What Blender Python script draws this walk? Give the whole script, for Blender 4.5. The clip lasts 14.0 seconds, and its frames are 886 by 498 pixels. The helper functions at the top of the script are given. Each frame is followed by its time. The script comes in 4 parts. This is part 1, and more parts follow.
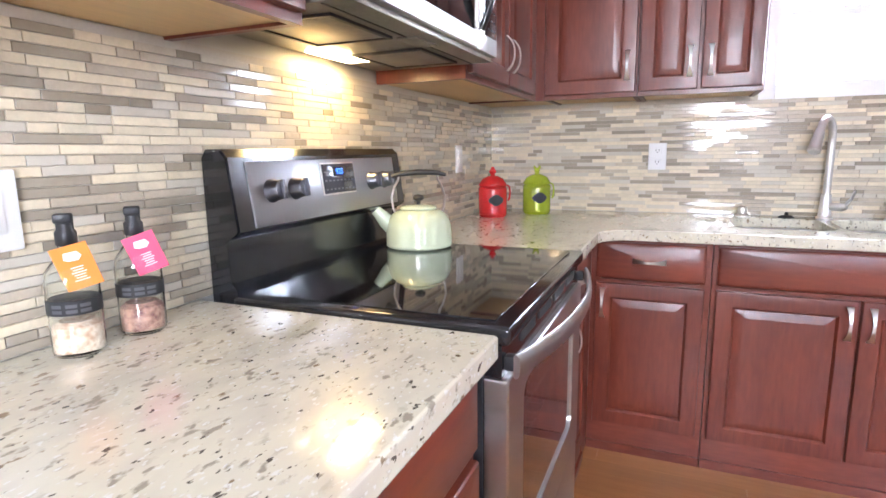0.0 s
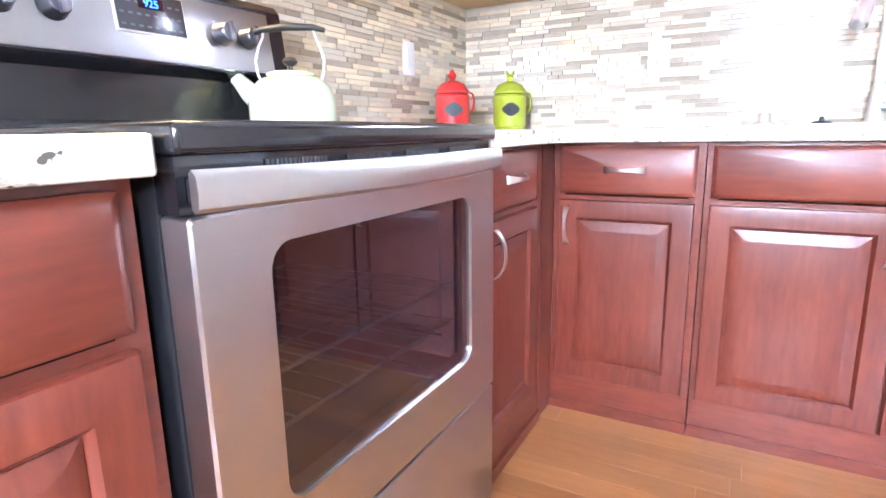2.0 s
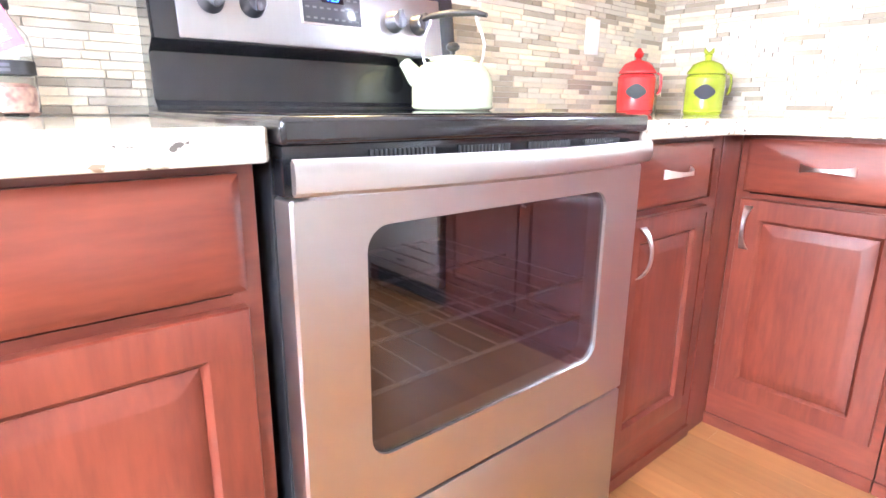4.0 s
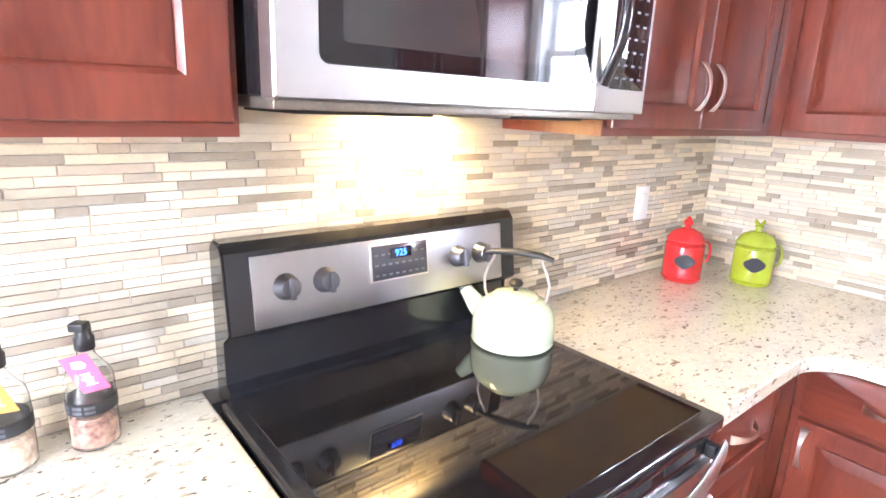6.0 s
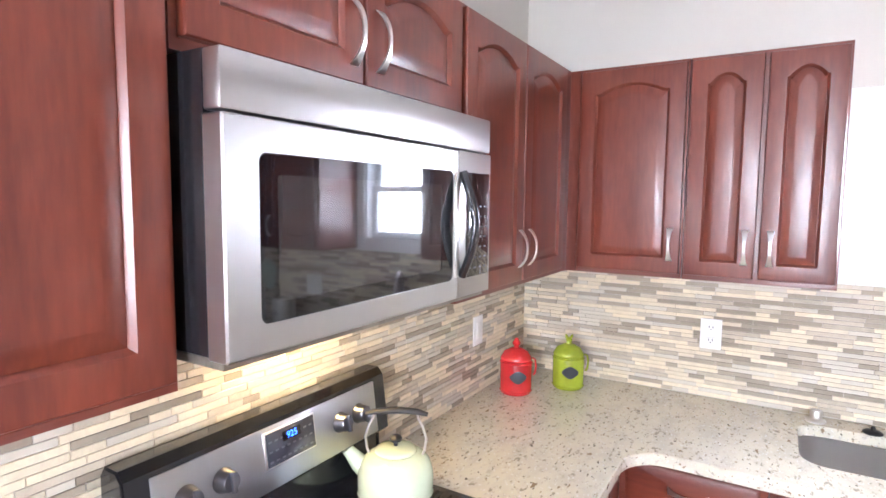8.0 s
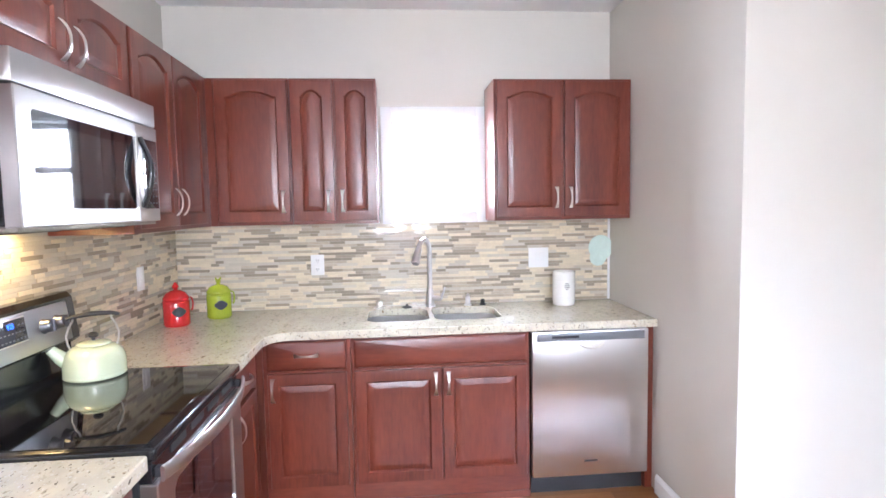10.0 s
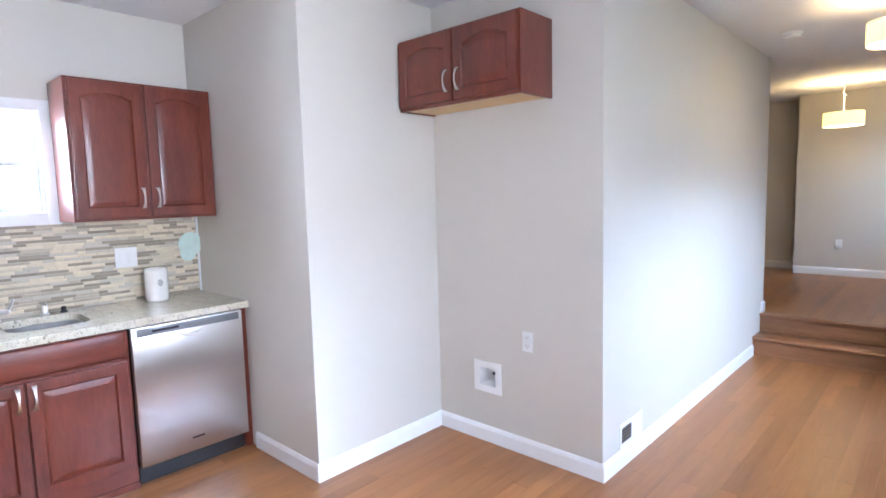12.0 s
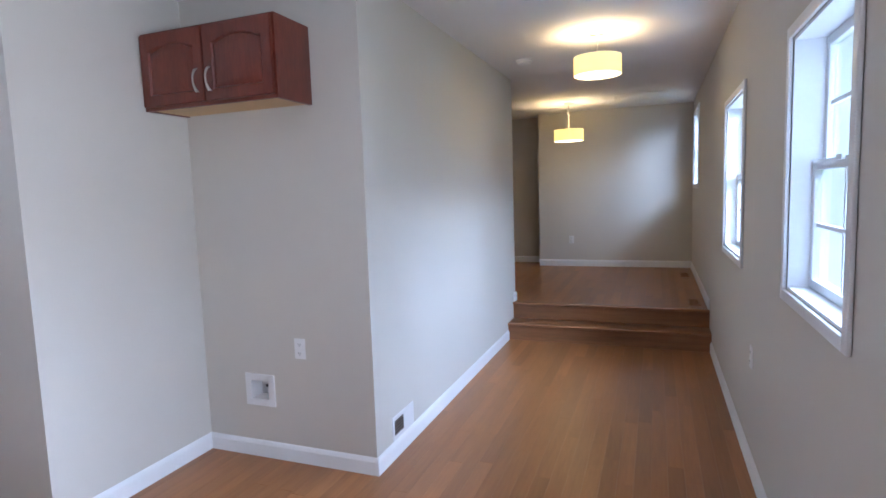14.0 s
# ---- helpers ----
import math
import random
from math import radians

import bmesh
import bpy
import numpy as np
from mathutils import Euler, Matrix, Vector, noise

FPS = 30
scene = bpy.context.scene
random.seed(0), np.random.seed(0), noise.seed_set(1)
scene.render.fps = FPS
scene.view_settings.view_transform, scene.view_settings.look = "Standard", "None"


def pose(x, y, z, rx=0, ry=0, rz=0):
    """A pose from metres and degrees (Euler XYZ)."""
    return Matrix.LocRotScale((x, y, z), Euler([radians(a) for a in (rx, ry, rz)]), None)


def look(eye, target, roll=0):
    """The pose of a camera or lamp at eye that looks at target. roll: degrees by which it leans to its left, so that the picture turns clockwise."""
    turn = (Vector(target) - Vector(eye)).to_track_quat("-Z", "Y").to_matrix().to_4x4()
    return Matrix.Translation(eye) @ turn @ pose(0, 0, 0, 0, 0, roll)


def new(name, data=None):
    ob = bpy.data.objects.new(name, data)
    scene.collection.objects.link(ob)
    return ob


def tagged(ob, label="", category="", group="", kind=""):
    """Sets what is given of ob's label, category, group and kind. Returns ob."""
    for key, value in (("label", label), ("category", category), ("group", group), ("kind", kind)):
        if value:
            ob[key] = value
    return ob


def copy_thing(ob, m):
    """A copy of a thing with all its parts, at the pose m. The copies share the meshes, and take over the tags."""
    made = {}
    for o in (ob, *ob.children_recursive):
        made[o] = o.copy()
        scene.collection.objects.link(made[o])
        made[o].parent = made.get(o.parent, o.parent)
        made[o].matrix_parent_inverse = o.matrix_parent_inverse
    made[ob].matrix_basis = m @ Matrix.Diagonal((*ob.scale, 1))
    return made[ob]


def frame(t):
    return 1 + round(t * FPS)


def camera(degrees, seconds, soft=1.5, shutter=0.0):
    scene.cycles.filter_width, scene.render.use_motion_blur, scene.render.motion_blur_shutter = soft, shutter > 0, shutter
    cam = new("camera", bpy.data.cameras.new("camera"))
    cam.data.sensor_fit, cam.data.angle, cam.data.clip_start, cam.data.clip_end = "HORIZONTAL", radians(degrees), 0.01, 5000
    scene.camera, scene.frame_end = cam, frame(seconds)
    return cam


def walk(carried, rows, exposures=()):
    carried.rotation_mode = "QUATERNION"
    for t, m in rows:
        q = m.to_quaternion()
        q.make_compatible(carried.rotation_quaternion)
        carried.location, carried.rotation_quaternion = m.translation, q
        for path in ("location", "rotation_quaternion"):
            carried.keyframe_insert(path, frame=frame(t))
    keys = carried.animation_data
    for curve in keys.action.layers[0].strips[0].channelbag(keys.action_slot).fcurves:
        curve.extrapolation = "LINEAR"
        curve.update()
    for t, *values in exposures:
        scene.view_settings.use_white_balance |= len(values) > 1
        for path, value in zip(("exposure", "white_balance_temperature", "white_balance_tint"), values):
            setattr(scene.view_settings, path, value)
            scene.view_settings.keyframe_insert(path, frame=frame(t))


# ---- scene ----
cam = camera(77.4, 14.0, 1.6)
PATH = [
    (0, (0.907, -2.791, 1.211), (0.137, -0.978, 0.864), -0.8),
    (0.5, (0.927, -2.649, 1.237), (0.164, -0.836, 0.875), -0.7),
    (1, (0.977, -2.538, 1.224), (0.212, -0.725, 0.866), -0.7),
    (1.5, (1.051, -2.408, 1.096), (0.244, -0.615, 0.726), -0.8),
    (2, (1.143, -2.298, 0.911), (0.196, -0.586, 0.498), -1.0),
    (2.2, (1.189, -2.27, 0.857), (0.136, -0.625, 0.428), -1.4),
    (4.3, (1.254, -2.218, 0.986), (-0.237, -0.983, 0.487), 0.8),
    (4.5, (1.247, -2.226, 1.046), (-0.25, -0.996, 0.55), 0.9),
    (5, (1.201, -2.244, 1.19), (-0.3, -1.021, 0.689), 1.3),
    (5.5, (1.133, -2.235, 1.314), (-0.372, -1.006, 0.838), 1.1),
    (6, (1.047, -2.229, 1.475), (-0.446, -0.996, 0.975), 2.4),
    (6.5, (0.99, -2.232, 1.58), (-0.501, -0.965, 1.164), 1.8),
    (7, (0.968, -2.257, 1.689), (-0.427, -0.855, 1.387), 1.5),
    (7.2, (0.981, -2.272, 1.717), (-0.362, -0.812, 1.458), 1.3),
    (9.3, (1.149, -2.993, 1.531), (0.883, -1.017, 1.384), -0.2),
    (9.5, (1.207, -3.106, 1.501), (1.066, -1.116, 1.366), -0.5),
    (10, (1.262, -3.334, 1.508), (1.441, -1.346, 1.355), -1.0),
    (10.5, (1.184, -3.49, 1.561), (1.743, -1.58, 1.359), -0.8),
    (11, (1.131, -3.598, 1.555), (2.038, -1.827, 1.359), -1.1),
    (11.5, (0.994, -3.637, 1.503), (2.246, -2.088, 1.323), -1.2),
    (12, (0.995, -3.759, 1.532), (2.452, -2.404, 1.33), -1.5),
    (12.5, (1.007, -3.845, 1.53), (2.631, -2.696, 1.326), -1.6),
    (13, (1.022, -3.89, 1.528), (2.771, -2.943, 1.32), -1.9),
    (13.5, (1.026, -3.899, 1.523), (2.852, -3.109, 1.32), -2.1),
    (14, (1.017, -3.877, 1.525), (2.873, -3.16, 1.323), -1.9),
]
EXPOSURES = [(0.0, 5.12, 5950, 16), (1.5, 5.8, 5800, 17), (2.0, 6.3, 5450, 16), (4.5, 6.75, 5850, 16), (6.5, 6.02, 5900, 18), (9.5, 5.32, 5850, 15), (11.0, 5.1, 5800, 15), (12.5, 4.85, 5350, 13), (14.0, 4.2, 5350, 14)]
walk(cam, [(t, look(eye, target, roll)) for t, eye, target, roll in PATH], EXPOSURES)

# ---- world and lamps ----
world = bpy.data.worlds.new("sky")
scene.world = world
world.use_nodes = True
wn, wl = world.node_tree.nodes, world.node_tree.links
sky = wn.new("ShaderNodeTexSky")
sky.sky_type, sky.sun_disc = "NISHITA", False
sky.sun_elevation, sky.sun_rotation = radians(66), radians(60)
sky.dust_density, sky.air_density = 3.0, 1.2
wl.new(sky.outputs[0], wn["Background"].inputs[0])
wn["Background"].inputs[1].default_value = 0.05


def lamp(name, kind, m, energy, color, **more):
    data = bpy.data.lights.new(name, kind)
    data.energy, data.color = energy, color
    for key, value in more.items():
        if key == "size":
            data.shape, data.size, data.size_y = "RECTANGLE", value[0], value[1]
        if key == "angle":
            data.angle = radians(value)
        if key == "radius":
            data.shadow_soft_size = value
    ob = new(name, data)
    ob.matrix_world = m
    return ob


lamp("sun", "SUN", look((0, 0, 0), (-0.35, -0.2, -0.92)), 0.6, (1.0, 0.96, 0.9), angle=12)
CEIL = 2.665
# area lamps in place of sky light; these two sit at window openings
lamp("north_window_light", "AREA", look((1.52, 0.135, 1.75), (1.52, -1, 1.75)), 1.1, (0.86, 0.93, 1.0), size=(0.5, 0.6))
lamp("south_window_daylight", "AREA", look((1.39, -4.66, 1.6), (1.36, -1.2, 0.7)), 3.6, (0.94, 0.95, 0.96), size=(0.75, 1.2))
# unseen fill panels added outside, above the south windows, boosting the sky light
for wx, wz, power, side in ((3.13, 1.6, 17, 0.8), (5.14, 1.6, 16, 0.8), (8.77, 2.0, 6.5, -1.1)):
    lamp("outdoor_sky_fill", "AREA", look((wx + side, -6.3, wz + 1.2), (wx, -4.36, wz)), power, (0.68, 0.82, 1.0), size=(1.8, 0.9))

# ---- materials ----


def material(name, color, rough=0.5, metal=0.0, **more):
    """A principled material: colour varied at two scales, with a fine relief."""
    m = bpy.data.materials.new(name)
    m.use_nodes = True
    n, l = m.node_tree.nodes, m.node_tree.links
    b = n["Principled BSDF"]
    b.inputs["Base Color"].default_value = (*color, 1)
    b.inputs["Roughness"].default_value = rough
    b.inputs["Metallic"].default_value = metal
    b.inputs["Anisotropic"].default_value = more.get("aniso", 0.0)
    if "coat" in more:
        b.inputs["Coat Weight"].default_value = more["coat"]
        b.inputs["Coat Roughness"].default_value = more.get("coat_rough", 0.08)
    if "emit" in more:
        b.inputs["Emission Color"].default_value = (*more["emit"], 1)
        b.inputs["Emission Strength"].default_value = more.get("power", 1)
    if "transmission" in more:
        b.inputs["Transmission Weight"].default_value = more["transmission"]
        b.inputs["IOR"].default_value = more.get("ior", 1.45)
    tex = n.new("ShaderNodeTexCoord")
    src = tex.outputs["Object"]
    if more.get("vary"):
        mapping = n.new("ShaderNodeMapping")
        mapping.inputs["Scale"].default_value = more.get("stretch", (1, 1, 1))
        l.new(src, mapping.inputs[0])
        src = mapping.outputs[0]
        wide, fine = n.new("ShaderNodeTexNoise"), n.new("ShaderNodeTexNoise")
        wide.inputs["Scale"].default_value = more.get("wide", 2.0)
        fine.inputs["Scale"].default_value = more.get("fine", 40.0)
        fine.inputs["Detail"].default_value = 5
        if more.get("pieces") == "object":
            info_, far_, add_ = n.new("ShaderNodeObjectInfo"), n.new("ShaderNodeVectorMath"), n.new("ShaderNodeVectorMath")
            far_.operation = "SCALE"
            far_.inputs[0].default_value = (31.0, 17.0, 23.0)
            l.new(info_.outputs["Random"], far_.inputs["Scale"])
            l.new(src, add_.inputs[0])
            l.new(far_.outputs[0], add_.inputs[1])
            src = add_.outputs[0]
        l.new(src, wide.inputs[0])
        l.new(src, fine.inputs[0])
        add = n.new("ShaderNodeMath")
        add.operation = "MULTIPLY_ADD"
        l.new(wide.outputs[0], add.inputs[0])
        add.inputs[1].default_value = 0.6
        half = n.new("ShaderNodeMath")
        half.operation = "MULTIPLY"
        half.inputs[1].default_value = 0.4
        l.new(fine.outputs[0], half.inputs[0])
        l.new(half.outputs[0], add.inputs[2])
        ramp = n.new("ShaderNodeMix")
        ramp.data_type = "RGBA"
        rng = n.new("ShaderNodeMapRange")
        rng.inputs["From Min"].default_value, rng.inputs["From Max"].default_value = 0.32, 0.68
        l.new(add.outputs[0], rng.inputs[0])
        v = more["vary"]
        dark = tuple(c * (1 - v) for c in color)
        light = tuple(min(1, c * (1 + v)) for c in color)
        ramp.inputs[6].default_value, ramp.inputs[7].default_value = (*more.get("dark", dark), 1), (*more.get("light", light), 1)
        l.new(rng.outputs[0], ramp.inputs[0])
        out = ramp.outputs[2]
        if more.get("pieces"):
            info = n.new("ShaderNodeObjectInfo" if more["pieces"] == "object" else "ShaderNodeNewGeometry")
            hsv = n.new("ShaderNodeHueSaturation")
            pr = n.new("ShaderNodeMapRange")
            pr.inputs["To Min"].default_value, pr.inputs["To Max"].default_value = more.get("spread", (0.8, 1.2))
            l.new(info.outputs["Random" if more["pieces"] == "object" else "Random Per Island"], pr.inputs[0])
            l.new(pr.outputs[0], hsv.inputs["Value"])
            l.new(out, hsv.inputs["Color"])
            out = hsv.outputs[0]
        l.new(out, b.inputs["Base Color"])
        rr = n.new("ShaderNodeMapRange")
        rr.inputs["To Min"].default_value, rr.inputs["To Max"].default_value = rough * (0.95 if metal else 0.8), min(1, rough * (1.05 if metal else 1.25))
        l.new(add.outputs[0], rr.inputs[0])
        l.new(rr.outputs[0], b.inputs["Roughness"])
        if more.get("bump"):
            bump = n.new("ShaderNodeBump")
            bump.inputs["Strength"].default_value, bump.inputs["Distance"].default_value = more["bump"], 0.002
            l.new(fine.outputs[0], bump.inputs["Height"])
            l.new(bump.outputs[0], b.inputs["Normal"])
    return m


def granite():
    """Cream granite with grey clouds and small dark flecks."""
    m = material("cream_granite", (0.62, 0.59, 0.51), 0.12)
    n, l = m.node_tree.nodes, m.node_tree.links
    b, tex, lay = n["Principled BSDF"], n.new("ShaderNodeTexCoord"), n.new("ShaderNodeMapping")
    lay.inputs["Scale"].default_value, lay.inputs["Rotation"].default_value = (1.15, 0.6, 1.0), (0, 0, 0.5)
    l.new(tex.outputs["Object"], lay.inputs[0])

    def noise_of(scale, low, high, detail=3):
        t, r = n.new("ShaderNodeTexNoise"), n.new("ShaderNodeMapRange")
        t.inputs["Scale"].default_value, t.inputs["Detail"].default_value = scale, detail
        r.inputs["From Min"].default_value, r.inputs["From Max"].default_value = low, high
        l.new(lay.outputs[0], t.inputs[0])
        l.new(t.outputs[0], r.inputs[0])
        return r.outputs[0]

    color = None
    layers = [(18, 0.45, 0.66, (0.57, 0.53, 0.435), 2), (60, 0.58, 0.68, (0.50, 0.46, 0.37), 3), (120, 0.62, 0.68, (0.70, 0.69, 0.64), 2),
              (52, 0.615, 0.68, (0.33, 0.295, 0.23), 4), (85, 0.665, 0.70, (0.10, 0.085, 0.07), 2), (44, 0.665, 0.70, (0.26, 0.19, 0.12), 4)]
    for scale, low, high, tone, detail in layers:
        mix = n.new("ShaderNodeMix")
        mix.data_type = "RGBA"
        mix.inputs[6].default_value, mix.inputs[7].default_value = (0.64, 0.60, 0.475, 1), (*tone, 1)
        if color:
            l.new(color, mix.inputs[6])
        l.new(noise_of(scale, low, high, detail), mix.inputs[0])
        color = mix.outputs[2]
    l.new(color, b.inputs["Base Color"])
    b.inputs["Coat Weight"].default_value = 0.4
    b.inputs["Coat Roughness"].default_value = 0.05
    return m


CHERRY = material("cherry_wood", (0.14, 0.028, 0.015), 0.32, vary=0.35, wide=2.5, fine=30, stretch=(3, 3, 0.5), dark=(0.088, 0.0155, 0.009), light=(0.19, 0.040, 0.020), bump=0.02, coat=0.35, coat_rough=0.2)
CHERRY_FLAT = material("cherry_rail_wood", (0.13, 0.027, 0.015), 0.32, vary=0.35, wide=2.5, fine=30, stretch=(0.5, 3, 3), dark=(0.088, 0.0155, 0.009), light=(0.19, 0.040, 0.020), bump=0.02, coat=0.35, coat_rough=0.2)
MAPLE = material("raw_maple_underside", (0.62, 0.42, 0.20), 0.45, vary=0.12, wide=2, fine=25, stretch=(0.5, 4, 1))
PLANK = material("oak_planks", (0.31, 0.130, 0.044), 0.30, vary=0.3, wide=2, fine=14, stretch=(0.4, 4, 1), pieces="object", spread=(0.84, 1.16), dark=(0.25, 0.100, 0.033), light=(0.365, 0.158, 0.054))
RISER = material("oak_riser", (0.25, 0.11, 0.045), 0.33, vary=0.3, wide=3, fine=22, stretch=(8, 0.35, 6), bump=0.06, coat=0.1)
SUBFLOOR = material("dark_gap", (0.14, 0.065, 0.03), 0.8)
WALL = material("greige_wall_paint", (0.60, 0.57, 0.515), 0.62, vary=0.02, wide=1.2, fine=220, bump=0.12)
CEILING = material("white_ceiling_paint", (0.80, 0.79, 0.79), 0.8, vary=0.015, wide=1.0, fine=180, bump=0.1)
TRIM = material("white_gloss_trim", (0.82, 0.83, 0.84), 0.3, vary=0.02, wide=3, fine=60)
VINYL = material("white_window_vinyl", (0.74, 0.76, 0.79), 0.35, vary=0.02, wide=3, fine=60)
STEEL = material("brushed_steel", (0.70, 0.69, 0.69), 0.34, 1.0, aniso=0.9, vary=0.012, wide=2, fine=30, stretch=(0.3, 0.3, 12))
STEEL_H = material("brushed_steel_panel", (0.50, 0.49, 0.485), 0.32, 1.0, aniso=0.5, vary=0.012, wide=2, fine=30, stretch=(0.3, 0.3, 12))
CHROME = material("satin_nickel", (0.76, 0.74, 0.71), 0.32, 1.0, vary=0.04, wide=8, fine=90)
BLACK = material("black_enamel", (0.012, 0.012, 0.014), 0.16, coat=0.5, vary=0.2, wide=4, fine=60)
BLACK_MATT = material("black_plastic", (0.018, 0.018, 0.02), 0.45, vary=0.2, wide=4, fine=80)
BLACK_GLASS = material("black_ceramic_glass", (0.008, 0.008, 0.01), 0.045, coat=0.6, coat_rough=0.03)
OVEN_GLASS = material("dark_oven_glass", (0.16, 0.155, 0.20), 0.02, transmission=1.0, ior=1.6, coat=1.0, coat_rough=0.02)
CAVITY = material("grey_oven_enamel", (0.12, 0.12, 0.14), 0.35, vary=0.2, wide=6, fine=120)
MW_GLASS = material("dark_microwave_glass", (0.035, 0.034, 0.034), 0.05, coat=1.0, coat_rough=0.03)
KNOB = material("dark_satin_knob", (0.17, 0.17, 0.19), 0.3, 0.9, vary=0.04, wide=8, fine=90)
PANEL = material("grey_steel_panel", (0.42, 0.43, 0.45), 0.34, 1.0, vary=0.02, wide=2, fine=60, stretch=(60, 0.3, 0.3))
MARK = material("grey_marks", (0.09, 0.09, 0.10), 0.5)
GREY = material("dark_grey_display", (0.045, 0.045, 0.055), 0.2, coat=0.5)
STRIP = material("grey_control_strip", (0.20, 0.21, 0.23), 0.35, 0.3, vary=0.03, wide=3, fine=60)
BLUE = material("blue_digits", (0.02, 0.05, 0.4), 0.4, emit=(0.03, 0.12, 1.0), power=0.18)
PLATE = material("white_outlet_plastic", (0.80, 0.80, 0.80), 0.32)
# near-black colour gives solid slot and duct pieces the shade of holes
SLOT = material("painted_slot_shade", (0.03, 0.03, 0.03), 0.6)
GROUT = material("pale_grout", (0.56, 0.51, 0.43), 0.85, vary=0.08, wide=6, fine=150, bump=0.2)
TILES = [material("cream_stone_tile", (0.67, 0.58, 0.425), 0.42, vary=0.10, wide=30, fine=150, pieces="object", spread=(0.92, 1.08)),
         material("grey_glass_tile", (0.35, 0.302, 0.232), 0.10, vary=0.08, wide=20, fine=100, coat=0.6, pieces="object", spread=(0.85, 1.15)),
         material("taupe_stone_tile", (0.46, 0.392, 0.298), 0.35, vary=0.12, wide=30, fine=150, pieces="object", spread=(0.9, 1.1)),
         material("white_glass_tile", (0.60, 0.55, 0.46), 0.10, vary=0.05, wide=20, fine=100, coat=0.6, pieces="object", spread=(0.93, 1.05))]
KETTLE = material("mint_enamel", (0.54, 0.60, 0.42), 0.12, coat=0.7, vary=0.03, wide=5, fine=60)
RED = material("red_glazed_ceramic", (0.52, 0.018, 0.02), 0.2, coat=0.6, vary=0.15, wide=12, fine=60, bump=0.3)
GREEN = material("lime_glazed_ceramic", (0.33, 0.40, 0.025), 0.2, coat=0.6, vary=0.12, wide=12, fine=60, bump=0.3)
SLATE = material("chalkboard_oval", (0.045, 0.047, 0.055), 0.75, vary=0.1, wide=10, fine=60)
WHITE_CERAMIC = material("white_ceramic", (0.78, 0.76, 0.72), 0.2, coat=0.4, vary=0.02, wide=6, fine=60)
AQUA = material("pale_aqua_glaze", (0.66, 0.80, 0.74), 0.2, coat=0.5, vary=0.06, wide=20, fine=60)
SHADE = material("linen_lamp_shade", (0.80, 0.70, 0.45), 0.8, emit=(1.0, 0.60, 0.13), power=0.10, vary=0.04, wide=6, fine=200)
DIFFUSER = material("lamp_diffuser", (0.85, 0.80, 0.65), 0.5, emit=(1.0, 0.78, 0.42), power=0.45)
BULB = material("hood_lamp_lens", (0.9, 0.8, 0.6), 0.3, emit=(1.0, 0.72, 0.30), power=1.5)
CLEAR = material("clear_bottle_glass", (0.95, 0.97, 0.96), 0.03, transmission=1.0)
SPICE = material("pale_snack_mix", (0.55, 0.36, 0.20), 0.7, vary=0.5, wide=60, fine=140, dark=(0.40, 0.20, 0.10), light=(0.85, 0.72, 0.55))
SPICE_2 = material("dark_dried_fruit", (0.25, 0.10, 0.07), 0.6, vary=0.6, wide=60, fine=140, dark=(0.10, 0.02, 0.02), light=(0.55, 0.32, 0.22))
ORANGE = material("orange_paper", (0.80, 0.25, 0.04), 0.7)
PINK = material("pink_paper", (0.80, 0.10, 0.20), 0.7)
PAPER = material("white_print", (0.80, 0.78, 0.75), 0.7)
FILTER = material("grey_mesh_filter", (0.25, 0.23, 0.20), 0.4, 0.8, vary=0.15, wide=40, fine=200)
GRASS = material("grass", (0.09, 0.14, 0.04), 0.9, vary=0.4, wide=1.5, fine=20)
BARK = material("bark", (0.10, 0.08, 0.06), 0.9, vary=0.3, wide=4, fine=30)
LEAF = material("leaves", (0.07, 0.11, 0.04), 0.7, vary=0.3, wide=2, fine=20)
SIDING = material("pale_siding", (0.55, 0.55, 0.55), 0.7, vary=0.05, wide=2, fine=30)
ROOF = material("grey_shingles", (0.13, 0.13, 0.14), 0.9, vary=0.2, wide=2, fine=30)
PANE = material("window_glass", (1, 1, 1), 0.0, transmission=1.0, ior=1.45)
GRANITE = granite()

# ---- mesh helpers ----


def box(bm, x0, x1, y0, y1, z0, z1, bevel=0.0, seg=2):
    """Adds a box, with its edges rounded by bevel."""
    vs = [bm.verts.new((x, y, z)) for x in (x0, x1) for y in (y0, y1) for z in (z0, z1)]
    quads = [(0, 1, 3, 2), (4, 6, 7, 5), (0, 4, 5, 1), (2, 3, 7, 6), (0, 2, 6, 4), (1, 5, 7, 3)]
    fs = [bm.faces.new([vs[i] for i in q]) for q in quads]
    if bevel:
        es = list({e for f in fs for e in f.edges})
        bmesh.ops.bevel(bm, geom=es, offset=bevel, segments=seg, profile=0.5, affect="EDGES")
    return bm


def boxes(*rows, bevel=0.0):
    bm = bmesh.new()
    for r in rows:
        box(bm, *r, bevel=bevel)
    return bm


def bridge(bm, rings, cap_start=True, cap_end=True, closed=True):
    """Joins rings of points, all of one length, into a skin."""
    made = [[bm.verts.new(p) for p in ring] for ring in rings]
    n = len(made[0])
    for a, b in zip(made, made[1:]):
        for i in range(n if closed else n - 1):
            j = (i + 1) % n
            bm.faces.new((a[i], a[j], b[j], b[i]))
    if cap_start:
        bm.faces.new(made[0][::-1])
    if cap_end:
        bm.faces.new(made[-1])
    return bm


